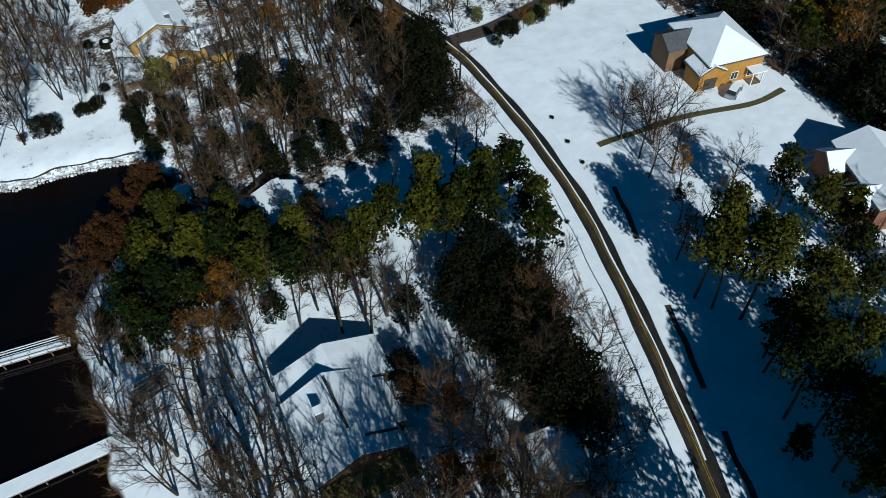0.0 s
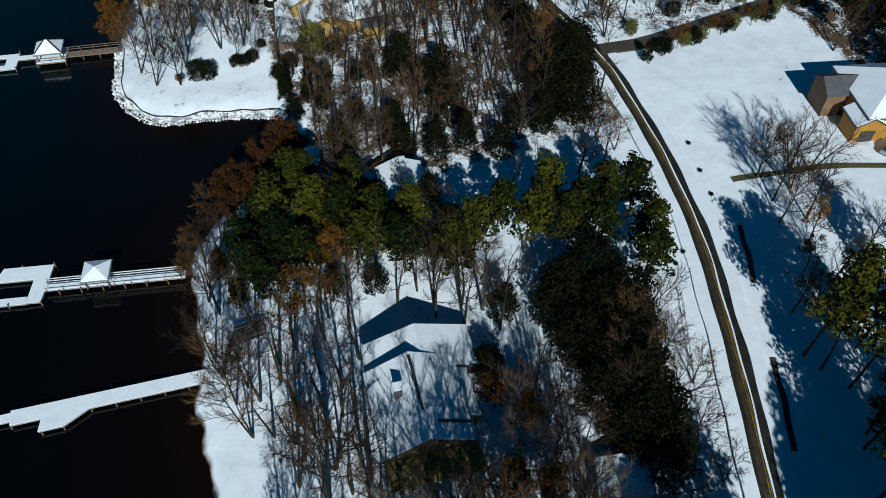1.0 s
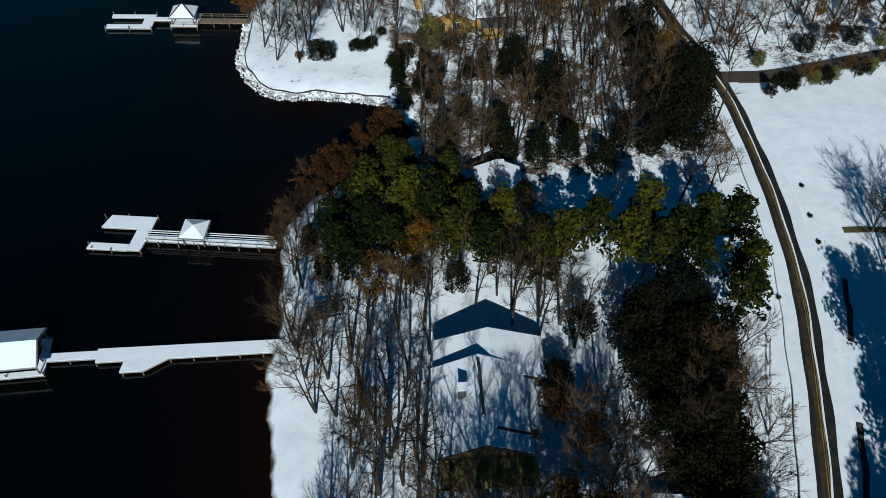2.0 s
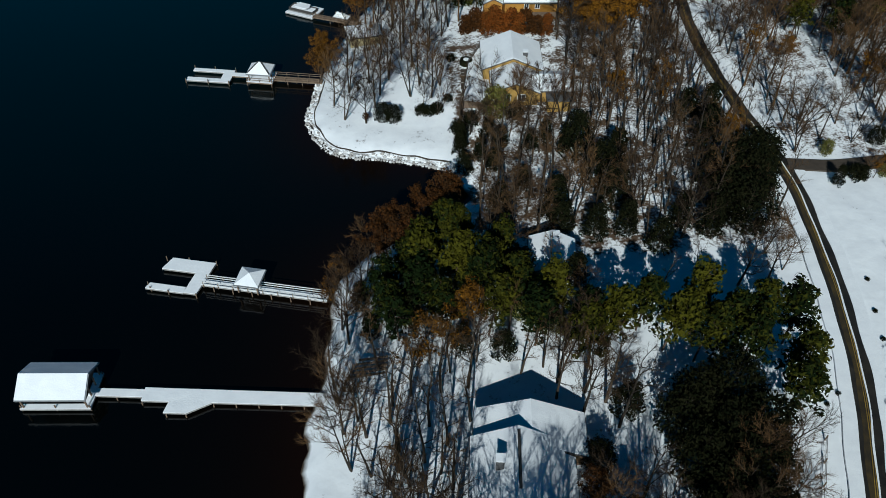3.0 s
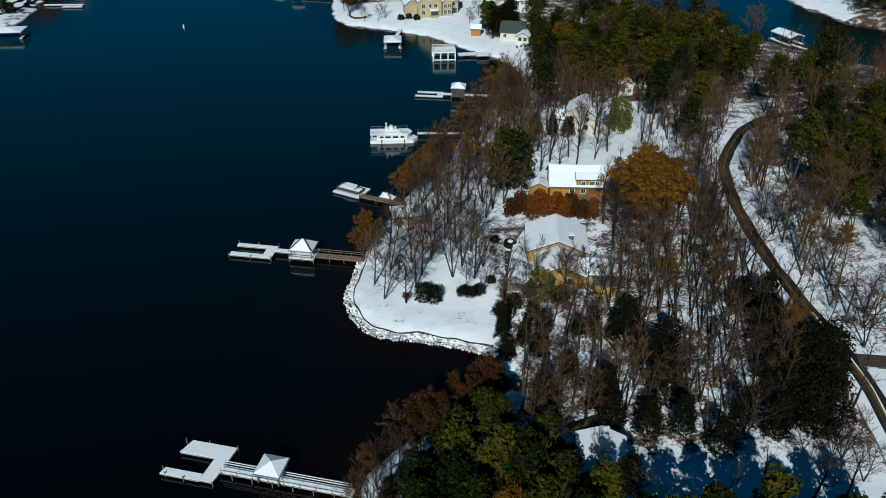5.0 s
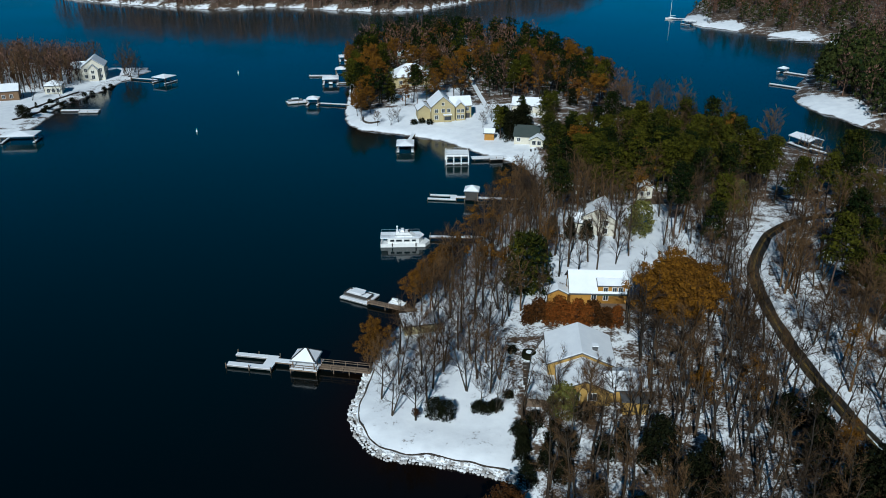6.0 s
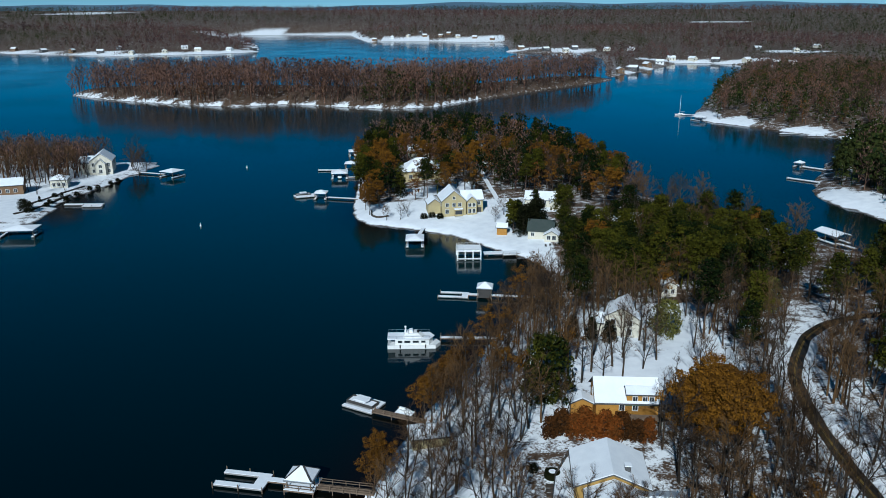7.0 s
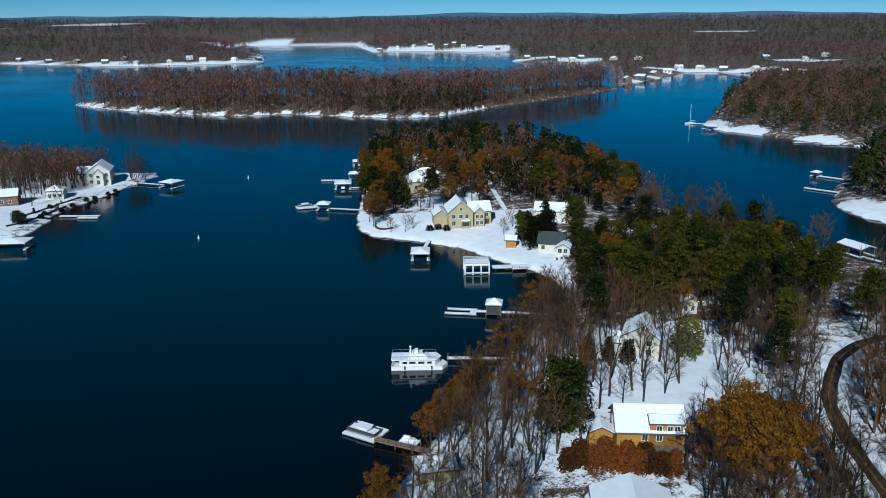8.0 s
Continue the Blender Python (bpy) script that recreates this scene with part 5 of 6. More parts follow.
# long snowy dock with the boathouse
d = dock(-9, 51.2, -7.2, "long snow-covered dock with a widened platform")
snow_deck(d, [(-24.6, -0.95), (2.2, -0.95), (2.2, 1.0), (-24.6, 1.15)], 0.72)
snow_deck(d, rect(-31.8, -24.6, -0.35, 0.85), 0.70)
snow_deck(d, [(-20.9, -0.96), (-15.2, -0.96), (-18.2, -2.7), (-21.2, -2.7)], 0.72)
pilings(d, [(-31.5, -0.5), (-28, -0.5), (-24.5, -1.1), (-20.8, -2.85), (-18.2, -2.85), (-15, -1.1), (-12, -1.1), (-9, -1.1), (-6, -1.1), (-3, -1.1), (-24.5, 1.3), (-15, 1.2), (-6, 1.15)], 0.5)
b = dock(-44.2, 56.0, -5, "boathouse with a wide snow-covered gable roof on posts", "boathouse")
shelter(b, 0, 0, 6.2, 9.2, 2.7, 1.45, hip=False, axis="x", posts=8)
snow_deck(b, rect(-4.6, 4.6, -2.9, -2.1), 0.6), snow_deck(b, rect(-4.6, 4.6, 2.1, 2.9), 0.6), snow_deck(b, rect(3.6, 4.6, -2.1, 2.1), 0.6)
part("gable_panel", Geo().add([(4.22, -2.7, 2.65), (4.22, 2.7, 2.65), (4.22, 0, 4.08), (4.30, -2.7, 2.65), (4.30, 2.7, 2.65), (4.30, 0, 4.08)], [(0, 2, 1), (3, 4, 5), (0, 1, 4, 3), (1, 2, 5, 4), (2, 0, 3, 5)]), DARK, b)
pilings(b, [(-4.5, -2.7), (0, -2.7), (4.5, -2.7), (-4.5, 2.7), (4.5, 2.7)], 1.2)

# U-shaped dock with the square shelter
d = dock(-27.9, 74.2, -15.0, "U-shaped snowy dock with a square sheltered walkway")
snow_deck(d, [(-7.4, 1.9), (0.2, 1.9), (0.4, 4.4), (-6.6, 4.4)], 0.6)
snow_deck(d, [(-2.2, -2.3), (-0.2, -2.3), (0.2, 1.9), (-1.9, 1.9)], 0.6)
snow_deck(d, [(-8.2, -2.4), (-2.2, -2.4), (-2.2, -1.2), (-7.9, -1.2)], 0.6)
pilings(d, [(-7.6, 4.2), (-7.4, -2.3), (-8.2, -1.4), (0.4, 4.5), (-0.1, -2.5), (-4, 4.5), (-4.5, -2.5)], 1.0)
snow_deck(d, rect(-0.1, 19.5, -0.55, 0.75), 0.85)
rails(d, (0.4, 0), (5.6, 0), 0.85, 1.75), rails(d, (9.0, 0), (19, 0), 0.85, 1.75), rails(d, (0.4, 0), (19, 0), -0.65, 1.75)
pilings(d, [(2, -0.8), (5, -0.8), (8, -0.8), (11, -0.8), (14, -0.8), (17, -0.8), (5, 1.0), (11, 1.0), (17, 1.0)], 1.0)
shelter(d, 7.6, 0.5, 3.9, 3.9, 2.9, 0.75, base=0.85)

# brown dock with the hipped pavilion
d = dock(-29.0, 132.2, -11.5, "brown timber dock with U slip and hipped pavilion")
snow_deck(d, rect(-8.3, -1.8, 1.4, 2.4), 0.6), snow_deck(d, rect(-1.8, 0.3, -2.2, 2.4), 0.6), snow_deck(d, rect(-8.6, -1.8, -2.2, -1.0), 0.6)
pilings(d, [(-8.3, 2.6), (-8.6, -2.4), (0.3, 2.6), (0.3, -2.4), (-4, 2.6), (-4, -2.4)], 1.2)
snow_deck(d, rect(0.3, 3.9, 0.0, 1.2), 0.85, DECKWOOD)
snow_deck(d, rect(3.9, 9.2, -2.0, 2.4), 0.95, DECKWOOD)
snow_deck(d, rect(9.2, 19.0, -0.6, 0.9), 0.95, DECKWOOD, False)
rails(d, (9.2, 0), (18.5, 0), 1.0, 1.9, DECKWOOD), rails(d, (9.2, 0), (18.5, 0), -0.7, 1.9, DECKWOOD), rails(d, (4, -1.9), (9.1, -1.9), 0, 1.9, DECKWOOD)
shelter(d, 6.5, 0.2, 4.4, 5.0, 2.8, 1.5, axis="x", posts=6, base=0.95)
for sx in (-1, 1):
    for sy in (-1, 1):
        part("roof_hip", Geo().beam((6.5 + sx * 2.3, 0.2 + sy * 2.0, 2.97), (6.5 + sx * 0.3, 0.2, 4.5), 0.28, 0.07), DARK, d, "dark snow-free roof hip")
pilings(d, [(4, -1.9), (9, -1.9), (4, 2.3), (9, 2.3), (12, -0.7), (15, -0.7), (18, -0.7), (12, 1.0), (15, 1.0)], 0.9)

# floating dock with the pontoon boat
d = dock(-14.4, 159.4, -30, "floating snowy dock with a brown gangway")
snow_deck(d, rect(-4.0, 3.2, -2.6, -1.7), 0.45), snow_deck(d, rect(-4.0, 3.2, 1.7, 2.6), 0.45), snow_deck(d, rect(2.2, 3.2, -1.7, 1.7), 0.45)
d2 = dock(-12.8, 156.2, -24, "brown timber walkway from the shore to a float")
snow_deck(d2, rect(0.2, 14, -0.6, 0.6), 0.9, DECKWOOD, False)
snow_deck(d2, rect(4.6, 8.2, 0.6, 2.6), 0.9, DECKWOOD)
rails(d2, (0.4, 0), (13, 0), -0.65, 1.8, DECKWOOD)
pilings(d2, [(0.4, 0.7), (4.6, 2.5), (8.2, 2.5), (8.2, -0.7), (4.6, -0.7), (11.5, 0.7)], 1.4)


def pontoon_boat(x, y, turn, cover=DARK):
    b = thing("pontoon_boat", x, y, 0.0, turn, "snow-dusted pontoon boat with a low rail fence", "boat", "boats at the docks")
    for s in (-1, 1):
        part("pontoon", Geo().tube((-3.2, s * 0.9, 0.15), (3.0, s * 0.9, 0.15), 0.33, 0.33, 8, True).tube((3.0, s * 0.9, 0.15), (3.7, s * 0.9, 0.3), 0.33, 0.0, 8), METAL, b)
    part("deck", Geo().box(0, 0, 0.45, 6.6, 2.5, 0.12), PALEDECK, b)
    g = Geo()
    for s in (-1, 1):
        g.box(0, s * 1.2, 0.57, 6.2, 0.06, 0.65)
    g.box(-3.1, 0, 0.57, 0.06, 2.4, 0.65).box(3.1, 0, 0.57, 0.06, 2.4, 0.65)
    part("fence", g, cover, b, "dark side fence")
    part("snow_cover", Geo().box(0, 0, 0.58, 6.0, 2.3, 0.35), SNOW, b, "snow on seats and deck")
    part("canopy", Geo().prism([(-1.4, -1.1), (1.4, -1.1), (1.7, 0), (1.4, 1.1), (-1.4, 1.1), (-1.7, 0)], 1.5, 1.7), SNOW, b, "snowy folded canopy")
    for u, v in ((-1.2, -1.05), (1.2, -1.05), (-1.2, 1.05), (1.2, 1.05)):
        part("canopy_post", Geo().tube((u, v, 1.2), (u, v, 1.55), 0.03, 0.03, 4), METAL, b)
    return b


pontoon_boat(-15.0, 159.7, -30)
j = thing("jet_ski", -6.3, 155.2, 1.0, -24, "snow-covered watercraft parked on the dock", "watercraft")
part("hull", Geo().add([(-1.3, -0.5, 0.1), (1.0, -0.5, 0.1), (1.6, 0, 0.3), (1.0, 0.5, 0.1), (-1.3, 0.5, 0.1), (-1.3, -0.5, 0.5), (0.8, -0.5, 0.55), (1.5, 0, 0.6), (0.8, 0.5, 0.55), (-1.3, 0.5, 0.5)],
     [(4, 3, 2, 1, 0), (5, 6, 7, 8, 9), (0, 1, 6, 5), (1, 2, 7, 6), (2, 3, 8, 7), (3, 4, 9, 8), (4, 0, 5, 9)]), WHITE, j)
part("seat", Geo().box(-0.4, 0, 0.5, 1.4, 0.4, 0.4), SNOW, j)
part("handlebar", Geo().tube((0.35, -0.35, 1.0), (0.35, 0.35, 1.0), 0.04, 0.04, 5).tube((0.35, 0, 0.55), (0.35, 0, 1.0), 0.06, 0.05, 5), DARK, j)

# white houseboat at its long gangway
y = thing("houseboat", -5.3, 189.2, 0, 1, "large white houseboat with upper deck and canopy", "boat", "boats at the docks")
part("hull", Geo().prism([(-6.2, -2.1), (5.2, -2.1), (6.4, 0), (5.2, 2.1), (-6.2, 2.1)], -0.3, 0.9), WHITE, y, "white hull")
part("cabin", Geo().prism([(-4.4, -1.75), (3.6, -1.75), (4.6, 0), (3.6, 1.75), (-4.4, 1.75)], 0.9, 2.4), WHITE, y, "white cabin")
for u, wd in ((-3.2, 1.0), (-1.5, 1.4), (0.5, 1.4), (2.3, 1.0)):
    part("cabin_window", Geo().box(u, -1.78, 1.45, wd, 0.08, 0.5), GLASS, y, "dark cabin window")
part("aft_window", Geo().box(-4.44, 0, 1.2, 0.08, 2.2, 1.0), GLASS, y)
part("roof_deck", Geo().prism([(-6.2, -2.05), (3.9, -2.05), (5.0, 0), (3.9, 2.05), (-6.2, 2.05)], 2.4, 2.55), SNOW, y, "snowy roof deck")
for v in (-1.9, 1.9):
    part("deck_post", Geo().tube((-6.0, v, 0.9), (-6.0, v, 2.4), 0.06, 0.06, 5), METAL, y)
part("aft_rail", Geo().tube((-6.1, -2.0, 1.7), (-6.1, 2.0, 1.7), 0.04, 0.04, 4), METAL, y)
part("flybridge", Geo().add([(-2.4, -1.5, 2.55), (2.2, -1.3, 2.55), (2.8, 0, 2.55), (2.2, 1.3, 2.55), (-2.4, 1.5, 2.55), (-2.2, -1.3, 3.5), (1.0, -1.1, 3.6), (1.5, 0, 3.6), (1.0, 1.1, 3.6), (-2.2, 1.3, 3.5)],
     [(5, 6, 7, 8, 9), (0, 1, 6, 5), (1, 2, 7, 6), (2, 3, 8, 7), (3, 4, 9, 8), (4, 0, 5, 9)]), WHITE, y, "white upper helm")
part("windscreen", Geo().add([(1.05, -1.05, 3.62), (1.5, 0, 3.62), (1.05, 1.05, 3.62), (0.7, -1.0, 4.15), (1.1, 0, 4.15), (0.7, 1.0, 4.15)], [(0, 1, 4, 3), (1, 2, 5, 4)]), GLASS, y, "dark raked windscreen")
part("helm_seat", Geo().box(-0.6, 0, 3.5, 0.8, 1.4, 0.7), SNOW, y, "snow-heaped seat")
part("snow_heap", Geo().prism([(-2.1, -1.0), (-1.4, -1.1), (-1.2, 0.9), (-2.0, 1.1)], 3.5, 3.8), SNOW, y)
part("radar_arch", Geo().beam((-1.9, -1.2, 3.5), (-1.9, -0.9, 4.7), 0.25, 0.12).beam((-1.9, 1.2, 3.5), (-1.9, 0.9, 4.7), 0.25, 0.12).beam((-1.9, -0.95, 4.7), (-1.9, 0.95, 4.7), 0.3, 0.12), WHITE, y, "white radar arch")
part("dome", Geo().tube((-1.9, 0, 4.75), (-1.9, 0, 5.05), 0.32, 0.2, 8, True), WHITE, y)
rg = Geo()
for s in (-1, 1):
    rg.beam((-6.0, s * 1.95, 3.3), (3.8, s * 1.95, 3.3), 0.06, 0.06)
part("rail", rg, METAL, y)
for k in range(6):
    for s in (-1, 1):
        part("rail_post", Geo().tube((-6 + k * 1.95, s * 1.95, 2.5), (-6 + k * 1.95, s * 1.95, 3.3), 0.03, 0.03, 4), METAL, y)
for s in (-1, 1):
    part("fender", Geo().tube((-3.2 + 6 * (s > 0), -2.25, 0.3), (-3.2 + 6 * (s > 0), -2.25, 1.1), 0.16, 0.16, 6, True), DARK, y, "dark fender")
d = dock(1.0, 191.8, -3, "slender snowy gangway to the houseboat")
snow_deck(d, rect(0, 16.5, -0.55, 0.55), 0.9, DECKWOOD)
pilings(d, [(0.2, 0.7), (4, 0.7), (8, 0.7), (12, 0.7), (0.2, -0.7), (8, -0.7)], 1.8)

# dock with the tall square boat shelter
d = dock(8.6, 221.4, -8, "snowy dock with tall square pavilion and slip")
snow_deck(d, rect(-7.4, -1.2, 1.6, 2.5), 0.5), snow_deck(d, rect(-7.8, -1.2, -1.6, -0.7), 0.5), snow_deck(d, rect(-1.2, 0.6, -1.6, 2.5), 0.5)
snow_deck(d, rect(0.6, 20.5, -0.6, 0.7), 0.9, DECKWOOD)
shelter(d, 5.2, 0, 4.6, 4.6, 3.6, 1.1, base=0.6)
part("screen_wall", Geo().box(5.2, 0, 0.6, 3.4, 3.4, 3.0), DARK, d, "dark slatted shelter walls")
pilings(d, [(-7.6, 2.6), (-7.8, -1.7), (0.7, -1.7), (9, -0.7), (12, -0.7), (15, -0.7), (18, -0.7), (3.2, -2.2), (7.2, -2.2)], 1.0)

# white flat-roofed boathouse and wide gangway
b = dock(10.8, 257.5, 2, "white flat-roofed boathouse with roof rails", "boathouse")
part("roof", Geo().box(0, 0, 2.9, 7.8, 6.2, 0.3), WHITE, b, "flat white sundeck roof")
part("roof_snow", Geo().box(0, 0, 3.204, 7.5, 5.9, 0.16), SNOW, b)
for u in (-3.7, -1.25, 1.25, 3.7):
    for v in (-2.9, 2.9):
        part("post", Geo().box(u, v, -1.5, 0.4, 0.4, 4.4), WHITE, b)
part("back_wall", Geo().box(0, 2.5, 0.3, 7.0, 0.15, 2.6), CREAMWALL, b)
for z in (3.65, 4.1):
    for p, q in (((-3.8, -3.0, z), (3.8, -3.0, z)), ((-3.8, 3.0, z), (3.8, 3.0, z)), ((-3.8, -3.0, z), (-3.8, 3.0, z)), ((3.8, -3.0, z), (3.8, 3.0, z))):
        part("rail", Geo().beam(p, q, 0.1, 0.08), WHITE, b, "white roof rail")
for u in (-3.8, -1.9, 0, 1.9, 3.8):
    part("rail_post", Geo().box(u, -3.0, 3.2, 0.1, 0.1, 0.9), WHITE, b)
snow_deck(b, rect(-3.9, 3.9, -3.1, -2.3), 0.5)
d = dock(15.8, 259.5, 5, "wide snow-covered gangway to the boathouse")
snow_deck(d, rect(0, 24, -1.4, 1.4), 0.9), snow_deck(d, rect(6, 10.5, -2.6, -1.4), 0.9)
rails(d, (6, -2.5), (10.5, -2.5), 0, 1.8)
pilings(d, [(1, -1.5), (6, -2.7), (10.5, -2.7), (14, -1.5), (18, -1.5), (1, 1.5), (10, 1.5)], 0.9)


def slip(x, y, turn, w, l, eave, label, hip=True, reach=None, boat=False):
    d = dock(x, y, turn, label, "covered_slip")
    shelter(d, 0, 0, w, l, eave, 0.9, hip=hip, posts=6)
    snow_deck(d, rect(-w / 2 + 0.2, -w / 2 + 1.1, -l / 2, l / 2), 0.5), snow_deck(d, rect(w / 2 - 1.1, w / 2 - 0.2, -l / 2, l / 2), 0.5)
    snow_deck(d, rect(-w / 2 + 1.1, w / 2 - 1.1, l / 2 - 1.0, l / 2), 0.5)
    pilings(d, [(-w / 2, -l / 2), (w / 2, -l / 2), (-w / 2, l / 2), (w / 2, l / 2)], 1.0)
    if boat:
        part("boat_hull", Geo().prism([(-0.9, -2.8), (0.9, -2.8), (0.9, 1.2), (0, 2.6), (-0.9, 1.2)], 0.4, 1.3), WHITE, d, "white boat on its lift")
    if reach:
        a, b = reach
        c, s = math.cos(radians(-turn)), math.sin(radians(-turn))
        a, b = [((p[0] - x) * c - (p[1] - y) * s, (p[0] - x) * s + (p[1] - y) * c) for p in (a, b)]
        part("walkway", Geo().beam((*a, 0.8), (*b, 0.8), 1.5, 0.25), DECKWOOD, d, "timber walkway to the shore")
        part("walkway_snow", Geo().beam((*a, 0.89), (*b, 0.89), 1.3, 0.085), SNOW, d)
        n = max(2, int(math.dist(a, b) / 4))
        pilings(d, [(a[0] + (b[0] - a[0]) * k / n, a[1] + (b[1] - a[1]) * k / n) for k in range(n)], 0.7)
    return d


slip(-6.8, 272, 0, 6.4, 8, 2.7, "covered boat slip with a flat snowy roof", reach=((-6.8, 275), (-4, 291)))
slip(-48, 340.5, -4, 5.6, 5.6, 2.9, "pavilion on a long brown pier", reach=((-45, 340), (-31, 336.5)))
slip(-45, 383, 5, 8, 9, 3.0, "covered boat slip with snowy hipped roof", reach=((-41, 381), (-33, 381)), boat=True)
slip(-41.5, 401, 0, 6, 6, 3.8, "tall square dock shelter with snowy roof", reach=((-38, 401), (-34, 401)))
slip(-43, 441, 8, 7.5, 7, 2.8, "covered slip with low snowy roof", reach=((-40, 441), (-34, 441)), boat=True)
slip(-126, 388, -25, 8.5, 8.5, 3.0, "dark covered slip with a snowy roof", reach=((-130, 390), (-146, 396)))
slip(-148, 287, 5, 12.5, 8, 2.8, "wide covered slip with snow on its roof", reach=((-153, 290), (-161, 296)))
slip(136.5, 273, 20, 7, 10, 3.0, "covered slip with a plain snowy roof in the cove", hip=False, reach=((136, 268), (139, 262)))
slip(189, 574, 30, 8, 8, 2.8, "dark boathouse at the wooded point", reach=((191, 572), (198, 570)))
pontoon_boat(-56.5, 345.5, 20)
def float_dock(x, y, turn, l, w, label):
    d = dock(x, y, turn, label)
    snow_deck(d, rect(-l / 2, l / 2, -w / 2, w / 2), 0.55)
    pilings(d, [(-l / 2, w / 2), (l / 2, w / 2), (-l / 2, -w / 2), (0, -w / 2)], 1.1)
    return d
float_dock(-52, 399.5, 0, 11, 2.2, "low snowy float beside the slips")
float_dock(-55.5, 344, 20, 9, 5, "snowy float at the end of the pier")
float_dock(-144, 331, 0, 16, 1.6, "narrow snowy dock on the west shore")
float_dock(-139.5, 328, 0, 8, 1.6, "short snowy finger of the west dock")
float_dock(171.5, 369.5, -45, 16, 1.8, "narrow dock reaching into the cove")
float_dock(189.5, 397, -48, 14, 2.0, "narrow dock with a boat shed")
float_dock(216, 426, 0, 8, 3, "low snowy float near the shore")
float_dock(192, 600, -10, 14, 1.6, "thin pier where the sailing boat lies")
float_dock(226, 509, 10, 14, 2, "snowy dock along the wooded point")
float_dock(238, 500, -10, 10, 4, "white float and lift by the point")
slip(184, 403, -48, 4.5, 4.5, 2.4, "small dock shelter with snow")

# sailing boat and buoys
sb = thing("sailboat", 184.5, 602, 0, 95, "white moored sailing boat with a bare mast", "boat", "boats at the docks")
part("hull", Geo().add([(-1.2, -3.6, 0.9), (1.2, -3.6, 0.9), (1.5, 0, 0.9), (0, 4.6, 1.1), (-1.5, 0, 0.9), (-0.7, -3.2, -0.2), (0.7, -3.2, -0.2), (0.8, 0, -0.2), (0, 3.8, -0.2), (-0.8, 0, -0.2)],
     [(0, 1, 2, 3, 4), (0, 5, 6, 1), (1, 6, 7, 2), (2, 7, 8, 3), (3, 8, 9, 4), (4, 9, 5, 0)]), WHITE, sb)
part("cabin", Geo().prism([(-0.8, -1.5), (0.8, -1.5), (0.5, 1.8), (-0.5, 1.8)], 0.9, 1.5), WHITE, sb)
part("mast", Geo().tube((0, 0.6, 0.9), (0, 0.6, 14.5), 0.14, 0.09, 6, True), WHITE, sb)
part("boom", Geo().tube((0, 0.5, 2.4), (0, -3.4, 2.4), 0.14, 0.10, 5, True), WHITE, sb)
for bx, by in ((-87, 298), (-95, 409)):
    bu = thing("buoy", bx, by, 0, 0, "small white channel buoy on the water", "buoy", "buoys")
    part("float", Geo().tube((0, 0, -0.2), (0, 0, 0.4), 0.42, 0.36, 8, True), WHITE, bu)
    part("pillar", Geo().tube((0, 0, 0.4), (0, 0, 1.3), 0.22, 0.15, 8, True), WHITE, bu)
    part("band", Geo().tube((0, 0, 0.85), (0, 0, 1.0), 0.205, 0.195, 8, True), CEDARWALL, bu, "orange band")

# ---- yard things ----
def car(x, y, turn, paint, label):
    c = thing("parked_car", x, y, height(x, y) + 0.02, turn, label, "car")
    part("body", Geo().add([(-2.2, -0.85, 0.35), (2.2, -0.85, 0.35), (2.2, 0.85, 0.35), (-2.2, 0.85, 0.35), (-2.2, -0.85, 0.95), (2.1, -0.85, 0.85), (2.1, 0.85, 0.85), (-2.2, 0.85, 0.95)],
         [(3, 2, 1, 0), (4, 5, 6, 7), (0, 1, 5, 4), (1, 2, 6, 5), (2, 3, 7, 6), (3, 0, 4, 7)]), paint, c)
    part("cabin", Geo().add([(-1.9, -0.8, 0.93), (1.0, -0.8, 0.9), (1.0, 0.8, 0.9), (-1.9, 0.8, 0.93), (-1.4, -0.65, 1.45), (0.3, -0.65, 1.45), (0.3, 0.65, 1.45), (-1.4, 0.65, 1.45)],
         [(4, 5, 6, 7), (0, 1, 5, 4), (1, 2, 6, 5), (2, 3, 7, 6), (3, 0, 4, 7)]), GLASS, c, "dark windows")
    part("roof_snow", Geo().box(-0.55, 0, 1.454, 1.7, 1.3, 0.12), SNOW, c)
    part("bonnet_snow", Geo().box(1.55, 0, 0.90, 1.0, 1.5, 0.07), SNOW, c)
    for u in (-1.4, 1.4):
        for v in (-0.82, 0.82):
            part("wheel", Geo().tube((u, v - 0.1, 0.33), (u, v + 0.1, 0.33), 0.33, 0.33, 10, True), DARK, c)
    return c


car(98.5, 48.5, 20, METAL, "grey car with snow parked before the garage")

# rock edging of the point
sea = new("trim_seawall")
sea.empty_display_size = 0.3
tagged(sea, "snow-dusted rock edging along the shore", "rock edging", kind="structure")
rock_rng = random.Random(5)
rocks = []
for k in range(6):
    bm = bmesh.new()
    bmesh.ops.create_icosphere(bm, subdivisions=1, radius=0.42)
    for v in bm.verts:
        v.co *= rock_rng.uniform(0.7, 1.2)
        v.co.z *= 0.7
    me = bpy.data.meshes.new("rock")
    bm.to_mesh(me)
    me.materials.append(STONE)
    rocks.append(me)
edge = smooth_line([(13, 98.5), (8, 101), (1, 103), (-8, 105.5), (-12, 112), (-13, 117), (-12, 123), (-11, 130)], 0.52)
